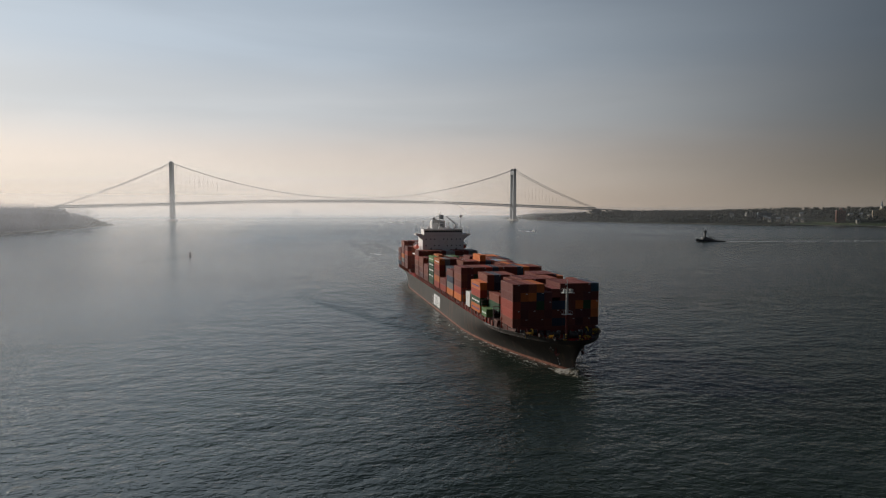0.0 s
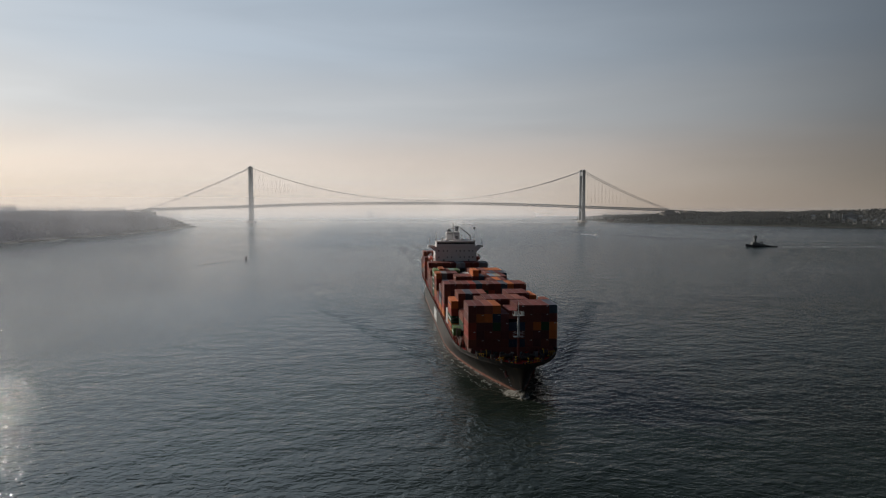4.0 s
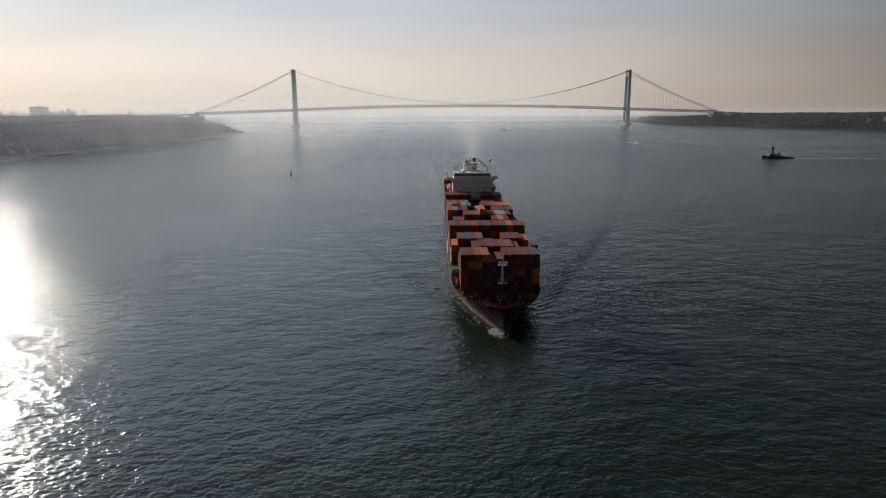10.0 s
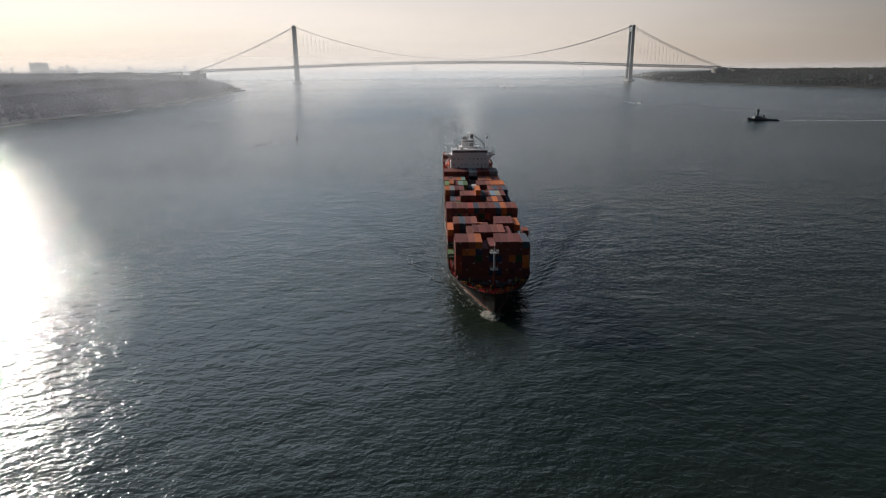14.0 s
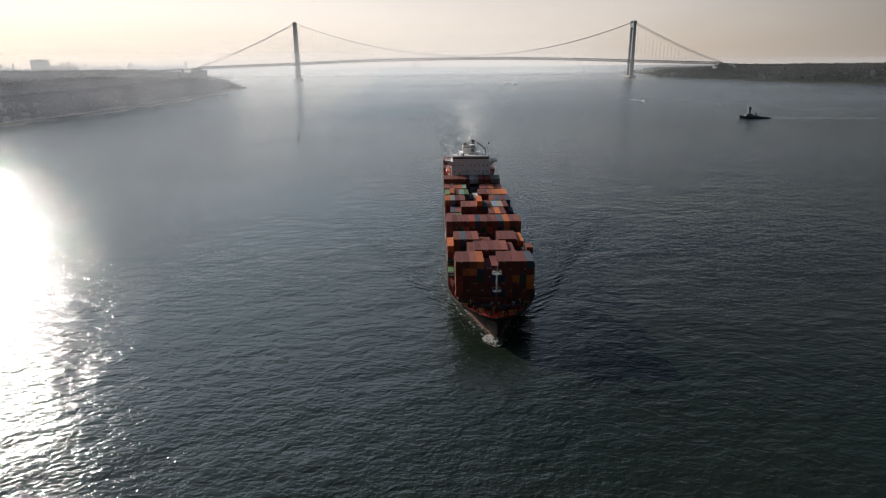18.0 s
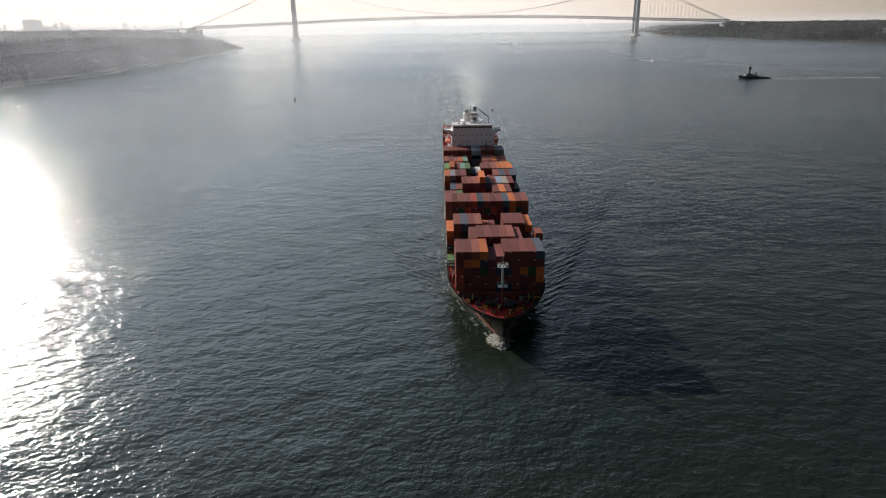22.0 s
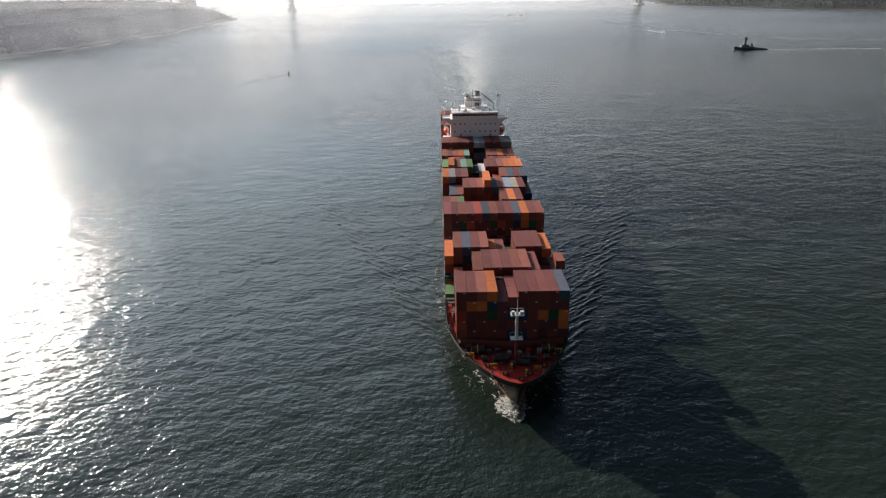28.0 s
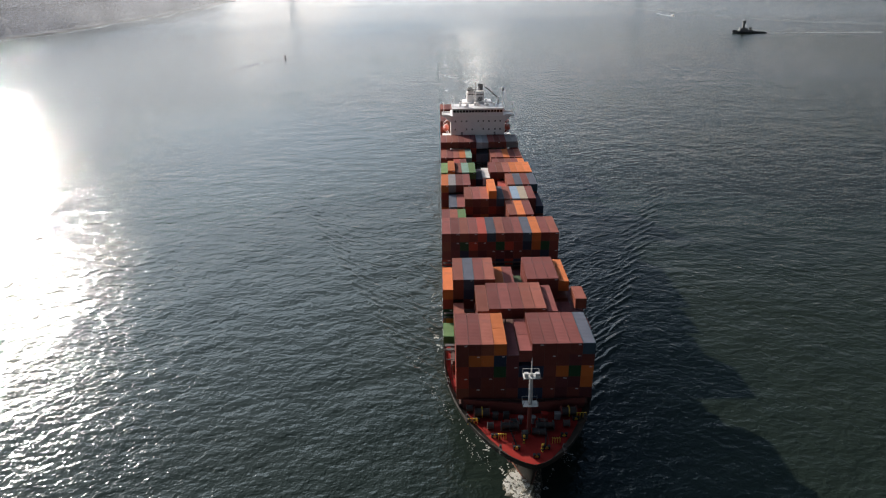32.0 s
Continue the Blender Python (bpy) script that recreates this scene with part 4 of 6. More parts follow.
    for b, s, k, n in ((2, 0, 2, 7), (8, 0, 5, 5), (8, 0, 3, 5), (8, 0, 4, 5), (8, 0, 2, 5), (2, 0, 4, 6), (2, 0, 1, 6), (1, 0, 1, 3), (7, 0, 5, 4)):
        mk = new("side_lettering"); mk.parent = ship
        aft = BAYS[b][0]
        y = -6.5 * PITCH - 0.012
        ln = 5.0 if (b, s) == (1, 0) else 10.5
        x0 = -aft - (6.4 if (b, s) == (1, 0) else 0.9)
        for i in range(n):
            bm = bmesh.new()
            z = 10.4 + (k - 1) * TEU_H + 0.9
            w = ln / n
            box(bm, x0 - i * w - w * 0.62, x0 - i * w, y - 0.02, y + 0.03, z, z + (0.55 if n > 3 else 0.5))
            part("letter_bar", bm, BLUEMARK if b == 2 and k != 2 else LABEL, mk)
    V, F, MI, base = [], [], [], 0
    keys = list(PAINTS)
    for x, y, z, colour, length in rest:
        me = BASE_MESH[length]
        co = np.empty(len(me.vertices) * 3, np.float32); me.vertices.foreach_get("co", co)
        V.append(co.reshape(-1, 3) + np.array([x, y, z], np.float32))
        for p in me.polygons:
            F.append([q + base for q in p.vertices]); MI.append(keys.index(colour) if p.material_index != 1 else len(keys))
        base += len(me.vertices)
    me = bpy.data.meshes.new("lower_tier")
    me.from_pydata(np.concatenate(V).tolist(), [], F)
    for k in keys:
        me.materials.append(PAINTS[k])
    me.materials.append(LABEL)
    me.polygons.foreach_set("material_index", MI)
    tagged(part("lower_tier", me, None, ship, "lower tiers of maroon, orange, green and blue containers"), kind="stuff")
    print("containers", len(boxes))
    return ship


ship = build_ship()


def deckhouse(ship):
    F = -185.6                                             # front face
    house = new("deckhouse"); house.parent = ship
    tagged(house, "white multi-storey deckhouse with a navigation bridge across its top")
    bm = bmesh.new()
    box(bm, F - 14, F, -11.6, 11.6, 7.9, 31.0)
    bmesh.ops.bevel(bm, geom=[e for e in bm.edges], offset=0.12, segments=1, affect="EDGES")
    part("block", bm, WHITE, house)
    for i in range(1, 8):                                  # deck edges between storeys
        z = 7.9 + i * 2.9
        bm = bmesh.new()
        box(bm, F - 14.1, F + 0.05, -11.68, 11.68, z - 0.06, z + 0.06)
        part("deck_edge", bm, WHITE, house)
    frame_me = None
    bm = bmesh.new()
    box(bm, -0.03, 0.05, -0.27, 0.27, -0.34, 0.34)
    frame_me = mesh_of("window", bm, WINDOW)
    for r, z in enumerate((28.9, 25.4)):
        for c in range(9):
            if (r, c) in ((0, 3), (1, 4), (1, 1)):
                continue
            w = part("window", frame_me, None, house)
            w.location = (F + 0.02, -9.6 + c * 2.4 + (0.25 if c % 3 == 1 else 0), z)
    for y, z in ((-10.4, 8.0), (10.4, 8.0), (-6.8, 22.2), (7.3, 22.2)):
        bm = bmesh.new(); box(bm, F + 0.01, F + 0.07, y - 0.4, y + 0.4, z + 0.1, z + 2.0); part("door", bm, HATCH, house)
    for y in (-11.2, -3.1, 4.2, 11.1):
        bm = bmesh.new(); rod(bm, (F + 0.12, y, 9.0), (F + 0.12, y, 30.6), 0.09, 6); part("pipe", bm, WHITE, house)
    # bridge wings and wheelhouse
    bm = bmesh.new()
    box(bm, F - 6.5, F + 0.6, -15.4, 15.4, 31.0, 31.35)
    for s in (-1, 1):
        y0, y1 = sorted((s * 11.7, s * 15.4))
        box(bm, F + 0.42, F + 0.6, y0, y1, 31.35, 31.9)
        box(bm, F - 6.5, F - 6.32, y0, y1, 31.35, 31.9)
        yy0, yy1 = sorted((s * 15.22, s * 15.4))
        box(bm, F - 6.32, F + 0.42, yy0, yy1, 31.35, 31.9)
        # braces under the wings
        vs = [bm.verts.new(p) for p in ((F - 0.3, s * 11.5, 28.2), (F - 0.3, s * 14.4, 31.0), (F - 0.3, s * 11.5, 31.0), (F - 0.8, s * 11.5, 28.2), (F - 0.8, s * 14.4, 31.0), (F - 0.8, s * 11.5, 31.0))]
        for f in ((0, 1, 2), (5, 4, 3), (0, 3, 4, 1), (1, 4, 5, 2), (2, 5, 3, 0)):
            bm.faces.new([vs[i] for i in f])
    part("bridge_deck", bm, WHITE, house)
    bm = bmesh.new()
    box(bm, F - 9, F + 0.2, -10.9, 10.9, 31.35, 34.2)
    bmesh.ops.bevel(bm, geom=[e for e in bm.edges], offset=0.15, segments=1, affect="EDGES")
    part("wheelhouse", bm, WHITE, house)
    bm = bmesh.new()
    box(bm, -0.05, 0.05, -0.56, 0.56, -0.5, 0.5)
    pane = mesh_of("bridge_window", bm, WINDOW)
    for i in range(16):
        w = part("bridge_window", pane, None, house)
        w.location = (F + 0.22, -9.9 + i * 1.32, 33.2)
    bm = bmesh.new()
    box(bm, F - 9.6, F + 0.5, -11.0, 11.0, 34.2, 34.45)
    part("roof", bm, WHITE, house)
    for s in (-1, 1):
        bm = bmesh.new()
        for y in [s * (11.9 + i * 1.1) for i in range(4)]:
            rod(bm, (F + 0.5, y, 31.9), (F + 0.5, y, 33.0), 0.03, 5)
        rod(bm, (F + 0.5, s * 11.7, 33.0), (F + 0.5, s * 15.4, 33.0), 0.035, 5)
        part("wing_rail", bm, WHITE, house)
    # funnel casing with its two uptakes
    fn = new("funnel"); fn.parent = ship
    tagged(fn, "white funnel casing with dark exhaust uptakes")
    bm = bmesh.new()
    box(bm, F - 16.5, F - 11.5, -4.3, 3.4, 30, 39.2)
    bmesh.ops.bevel(bm, geom=[e for e in bm.edges], offset=0.4, segments=3, affect="EDGES")
    part("casing", bm, WHITE, fn)
    bm = bmesh.new()
    box(bm, F - 15.9, F - 12.1, -3.7, -1.3, 39.1, 40.1)
    bmesh.ops.bevel(bm, geom=[e for e in bm.edges], offset=0.2, segments=2, affect="EDGES")
    part("casing_top", bm, WHITE, fn)
    bm = bmesh.new(); box(bm, F - 16.4, F - 11.44, -3.9, 3.0, 37.9, 38.3); part("dark_band", bm, STEEL, fn)
    bm = bmesh.new()
    for k in range(5):
        box(bm, F - 11.52, F - 11.44, 0.5, 2.6, 35.2 + k * 0.36, 35.42 + k * 0.36)
    part("louvre", bm, STEEL, fn, "dark louvred vent")
    bm = bmesh.new()
    for dy in (-0.3, 0.3):
        rod(bm, (F - 11.2, -0.6 + dy, 34.5), (F - 11.2, -0.6 + dy, 40.2), 0.05, 5)
    for k in range(14):
        rod(bm, (F - 11.2, -0.9, 34.7 + k * 0.4), (F - 11.2, -0.3, 34.7 + k * 0.4), 0.035, 4)
    part("ladder", bm, STEEL, fn)
    bm = bmesh.new()
    rod(bm, (F - 13.5, 1.8, 39.7), (F - 13.5, 1.8, 42.0), 1.15, 16)
    part("uptake", bm, HATCH, fn, "grey exhaust uptake")
    bm = bmesh.new()
    rod(bm, (F - 13.8, -2.6, 39.5), (F - 13.8, -2.6, 40.9), 0.5, 12)
    part("uptake", bm, HATCH, fn, "grey exhaust uptake")
    bm = bmesh.new()
    rod(bm, (F - 13.5, 1.8, 42.0), (F - 13.5, 1.8, 42.3), 1.25, 16)
    part("soot_cap", bm, BLACK, fn, "sooty black rim")
    bm = bmesh.new()
    box(bm, F - 16.2, F - 11.8, -4.0, -1.4, 39.6, 40.1)
    part("soot_cap", bm, BLACK, fn, "sooty black rim")
    # masts, crane, radar
    mm = new("radar_mast"); mm.parent = ship
    bm = bmesh.new()
    rod(bm, (F - 7, -0.8, 34.4), (F - 7, -0.8, 44.2), 0.28, 8, 0.12)
    rod(bm, (F - 7, -3.2, 40.6), (F - 7, 1.6, 40.6), 0.10, 6)
    rod(bm, (F - 7, -2.3, 42.2), (F - 7, 0.8, 42.2), 0.08, 6)
    part("pole", bm, WHITE, mm)
    bm = bmesh.new()
    box(bm, F - 6.8, F - 6.5, -2.6, 1.0, 41.1, 41.4)
    part("radar_scanner", bm, WHITE, mm)
    cr = new("stores_crane"); cr.parent = ship
    bm = bmesh.new()
    rod(bm, (F - 10, 9.4, 34.4), (F - 10, 9.4, 37.2), 0.5, 10)
    part("post", bm, WHITE, cr)
    bm = bmesh.new()
    rod(bm, (F - 10, 9.4, 36.8), (F - 10, 3.6, 41.6), 0.28, 6, 0.18)
    rod(bm, (F - 10, 9.4, 37.8), (F - 10, 3.6, 41.8), 0.05, 5)
    part("boom", bm, STEEL, cr, "dark raised crane boom")
    for y, h in ((-10.6, 38.8), (10.8, 41.6), (-14.6, 36.0), (15.2, 35.2), (-7.0, 37.0)):
        an = new("antenna"); an.parent = ship
        bm = bmesh.new()
        rod(bm, (F - 4, y, 31.4), (F - 4, y, h), 0.13, 6, 0.07)
        rod(bm, (F - 4, y - 0.6, h - 0.9), (F - 4, y + 0.6, h - 0.9), 0.05, 5)
        part("mast", bm, WHITE, an)
        bm = bmesh.new()
        bmesh.ops.create_icosphere(bm, subdivisions=2, radius=0.75 if y == 10.8 else 0.28, matrix=Matrix.Translation((F - 4, y, h)))
        part("dome", bm, WHITE, an, smooth=True)
    # clutter on the monkey island and round the funnel
    rnd = random.Random(8)
    for i in range(16):
        x, y = F - rnd.uniform(1.5, 9), rnd.uniform(-9.5, 9.5)
        w, h = rnd.uniform(0.3, 0.9), rnd.uniform(0.5, 1.6)
        bm = bmesh.new()
        if i % 3 == 0:
            rod(bm, (x, y, 34.45), (x, y, 34.45 + h * 2), 0.1, 6); rod(bm, (x, y, 34.45 + h * 2), (x, y, 34.6 + h * 2.2), w * 0.7, 10)
        else:
            box(bm, x - w, x + w, y - w, y + w, 34.45, 34.45 + h)
        part("locker" if i % 3 else "satellite_dome", bm, WHITE, house)
    for y0, y1, x0, x1 in ((-11.2, 11.2, F + 0.8, F + 0.8), (-11.2, -11.2, F - 9.5, F + 0.8), (11.2, 11.2, F - 9.5, F + 0.8)):
        bm = bmesh.new()
        n = max(int(abs(y1 - y0) / 1.6), int(abs(x1 - x0) / 1.6))
        for k in range(n + 1):
            p = (x0 + (x1 - x0) * k / n, y0 + (y1 - y0) * k / n)
            rod(bm, (*p, 34.45), (*p, 35.5), 0.04, 4)
        for z in (35.0, 35.5):
            rod(bm, (x0, y0, z), (x1, y1, z), 0.04, 4)
        part("roof_rail", bm, WHITE, house)
    bm = bmesh.new()
    box(bm, F - 17.5, F - 10.2, -6.2, 6.6, 30.5, 34.9)
    part("engine_casing", bm, WHITE, house)
    for s in (-1, 1):                                      # lifeboats in their davits
        lb = new("lifeboat"); lb.parent = ship
        tagged(lb, "orange enclosed lifeboat hung in white davits")
        bm = bmesh.new()
        bmesh.ops.create_uvsphere(bm, u_segments=16, v_segments=10, radius=1.0)
        for vv in bm.verts:
            vv.co = Vector((vv.co.x * 4.2 + F - 9, vv.co.y * 1.35 + s * 13.6, vv.co.z * (1.25 if vv.co.z < 0 else 1.5) + 24.2))
        part("boat", bm, ORANGE, lb, smooth=True)
        for dx in (-12, -6):
            bm = bmesh.new()
            rod(bm, (F + dx, s * 12.0, 20.5), (F + dx, s * 14.8, 25.5), 0.2, 6)
            rod(bm, (F + dx, s * 14.8, 25.5), (F + dx, s * 13.0, 27.0), 0.2, 6)
            part("davit", bm, WHITE, lb)
        bm = bmesh.new()
        box(bm, F - 13.5, F - 1.0, *sorted((s * 11.7, s * 15.2)), 20.2, 20.5)
        part("boat_deck", bm, WHITE, lb)


deckhouse(ship)


MASTGREY = paint("weathered_mast_paint", (0.50, 0.49, 0.47), 0.6, 0, 0.12, RUST, 0.35, 0.9)


def foredeck(ship):
    Z = 8.5
    fm = new("foremast"); fm.parent = ship
    tagged(fm, "white foremast with two equipment platforms")
    X = -9.7
    bm = bmesh.new(); rod(bm, (X, 0, Z), (X, 0, 15.6), 0.42, 10); part("base_post", bm, DARKRED, fm)
    bm = bmesh.new(); rod(bm, (X, 0, 15.6), (X, 0, 22.3), 0.42, 12, 0.3); part("pole", bm, MASTGREY, fm)
    bm = bmesh.new(); rod(bm, (X, 0, 22.3), (X, 0, 25.6), 0.09, 6); part("topmast", bm, MASTGREY, fm)
    for z, w in ((21.6, 1.5), (15.4, 1.4)):
        bm = bmesh.new()
        box(bm, X - 0.9, X + 0.9, -w, w, z, z + 0.12)
        for y in (-w, 0, w):
            for xx in (X - 0.9, X + 0.9):
                rod(bm, (xx, y, z), (xx, y, z + 1.1), 0.04, 5)
        for xx in (X - 0.9, X + 0.9):
            rod(bm, (xx, -w, z + 1.1), (xx, w, z + 1.1), 0.045, 5)
        part("platform", bm, MASTGREY, fm)
    for y in (-1.0, 1.0):
        bm = bmesh.new(); box(bm, X + 0.2, X + 0.8, y - 0.36, y + 0.36, 21.85, 22.75); part("lamp_box", bm, MASTGREY, fm)
    bm = bmesh.new()
    for y in (-3.5, 3.5):
        rod(bm, (X - 0.2, 0, 21.5), (X + 3.5, y, Z + 0.5), 0.03, 4)
    part("stay", bm, STEEL, fm)
    bw = new("breakwater"); bw.parent = ship
    for s in (-1, 1):
        bm = bmesh.new()
        vs = [bm.verts.new(p) for p in ((-15.2, 0, Z), (-17.2, s * 12.2, Z), (-17.2, s * 12.2, Z + 2.4), (-15.2, 0, Z + 2.6), (-15.5, 0, Z), (-17.5, s * 12.2, Z), (-17.5, s * 12.2, Z + 2.4), (-15.5, 0, Z + 2.6))]
        for f in ((0, 1, 2, 3), (7, 6, 5, 4), (3, 2, 6, 7), (1, 5, 6, 2)):
            bm.faces.new([vs[i] for i in f])
        part("plate", bm, DARKRED, bw)
    for s in (-1, 1):                                      # windlasses
        wl = new("anchor_windlass"); wl.parent = ship
        y = s * 3.4
        bm = bmesh.new()
        for i, (r, y0, y1) in enumerate(((0.9, -1.8, -1.6), (0.55, -1.6, -0.2), (0.9, -0.2, 0.0), (0.5, 0.0, 1.4), (0.9, 1.4, 1.6))):
            rod(bm, (-10.8, y + y0, Z + 1.1), (-10.8, y + y1, Z + 1.1), r, 14)
        part("drum", bm, DRUM, wl)
        bm = bmesh.new(); box(bm, -12.4, -11.6, y - 1.0, y + 0.6, Z, Z + 1.3); box(bm, -11.4, -10.2, y - 1.9, y + 1.7, Z, Z + 0.3); part("gearbox", bm, DARKRED, wl)
        bm = bmesh.new()
        for k in range(7):
            rod(bm, (-10.0 + k * 0.62, y - s * k * 0.12, Z + 0.7 - 0.08 * k), (-9.5 + k * 0.62, y - s * k * 0.12, Z + 0.64 - 0.08 * k), 0.14, 6)
        part("anchor_chain", bm, BLACK, wl)
    for x, y in ((-5.2, -2.8), (-5.2, 2.8), (-8.6, -6.6), (-8.6, 6.6), (-13.4, -9.8), (-13.4, 9.8), (-3.0, 0.6)):
        bo = new("mooring_bollard"); bo.parent = ship
        for dy in (-0.4, 0.4):
            bm = bmesh.new()
            rod(bm, (x, y + dy, Z), (x, y + dy, Z + 0.75), 0.24, 10); rod(bm, (x, y + dy, Z + 0.75), (x, y + dy, Z + 0.9), 0.32, 10)
            part("post", bm, BLACK, bo)
        bm = bmesh.new(); rod(bm, (x, y - 0.4, Z + 0.42), (x, y + 0.4, Z + 0.42), 0.26, 8); part("yellow_band", bm, YELLOW, bo)
    for x, y in ((-7.0, -1.2), (-4.6, 1.9)):
        po = new("striped_post"); po.parent = ship
        for i in range(5):
            bm = bmesh.new(); rod(bm, (x, y, Z + i * 0.36), (x, y, Z + (i + 1) * 0.36), 0.22, 10); part("band", bm, YELLOW if i % 2 == 0 else BLACK, po)
    for s in (-1, 1):                                      # mooring winches beside the breakwater
        mw = new("mooring_winch"); mw.parent = ship
        bm = bmesh.new(); rod(bm, (-15.0, s * 7.2, Z + 1), (-15.0, s * 10.0, Z + 1), 0.8, 14); part("drum", bm, DRUM, mw)
        for yy in (7.1, 8.6, 10.1):
            bm = bmesh.new(); rod(bm, (-15.0, s * yy - 0.08, Z + 1), (-15.0, s * yy + 0.08, Z + 1), 1.15, 16); part("flange", bm, YELLOW if yy == 8.6 else DARKRED, mw)
        va = new("mushroom_vent"); va.parent = ship
        bm = bmesh.new(); rod(bm, (-12.6, s * 1.2, Z), (-12.6, s * 1.2, Z + 1.3), 0.3, 10); rod(bm, (-12.6, s * 1.2, Z + 1.3), (-12.6, s * 1.2, Z + 1.7), 0.55, 12); part("cowl", bm, HATCH, va)
        an = new("anchor"); an.parent = ship
        f = 0.62
        u = -7.4
        hb = half_breadth(u, f)
        bm = bmesh.new()
        rod(bm, (u, s * (hb + 0.25), 6.6), (u + 0.2, s * (hb + 0.05), 4.3), 0.22, 8)
        part("shank", bm, DARKRED, an)
        bm = bmesh.new()
        rod(bm, (u - 1.1, s * (hb + 0.15), 5.0), (u + 0.2, s * (hb + 0.1), 4.2), 0.25, 6); rod(bm, (u + 1.4, s * (hb - 0.2), 5.0), (u + 0.2, s * (hb + 0.1), 4.2), 0.25, 6)
        part("flukes", bm, DARKRED, an)
    # rail round the after part of the forecastle
    for s in (-1, 1):
        rl = new("side_rail"); rl.parent = ship
        for i in range(52):
            u = -42 - i * 4.0
            if u < -LOA + 4:
                break
            y = s * (half_breadth(u, 1.0) - 0.25)
            bm = bmesh.new(); rod(bm, (u, y, 8.1), (u, y, 9.3), 0.05, 4); part("stanchion", bm, DARKRED, rl)
        bm = bmesh.new()
        for z in (8.75, 9.3):
            for i in range(51):
                u = -42 - i * 4.0
                rod(bm, (u, s * (half_breadth(u, 1.0) - 0.25), z), (u - 4.0, s * (half_breadth(u - 4, 1.0) - 0.25), z), 0.035, 4)
        part("rail", bm, DARKRED, rl)
    # company mark on the starboard side: a pale panel with dark shapes
    mk = new("company_mark"); mk.parent = ship
    for s in (-1, 1):
        y = s * (BEAM + 0.06)
        for x0, x1, lean in ((-128.8, -125.2, 0.9), (-124.4, -122.6, 0.5), (-121.8, -119.6, 0.3), (-119.0, -116.8, 0.6), (-116.2, -114.4, 0.3)):
            bm = bmesh.new()
            vs = [bm.verts.new((x + (lean if z > 4 else 0), yy, z)) for yy in (y - s * 0.03, y) for x, z in ((x0, 1.6), (x1, 1.6), (x1, 6.6), (x0, 6.6))]
            for f in ((0, 1, 2, 3), (7, 6, 5, 4), (0, 4, 5, 1), (1, 5, 6, 2), (2, 6, 7, 3), (3, 7, 4, 0)):
                bm.faces.new([vs[k] for k in f])
            part("mark", bm, LABEL, mk)


foredeck(ship)


def hull_patch(bm, u0, u1, f0, f1, side, out=0.05):
    """A thin plate that follows the hull's side."""
    n = max(1, int(abs(u1 - u0) / 1.0))
    prev = None
    for i in range(n + 1):
        u = u0 + (u1 - u0) * i / n
        cur = [bm.verts.new((u, side * (half_breadth(u, f) + o), f * rim(u))) for f, o in ((f0, out), (f1, out), (f1, -0.02), (f0, -0.02))]
        if prev:
            for k in range(4):
                bm.faces.new((prev[k], cur[k], cur[(k + 1) % 4], prev[(k + 1) % 4]))
        else:
            bm.faces.new(cur)
        prev = cur
    bm.faces.new(prev[::-1])


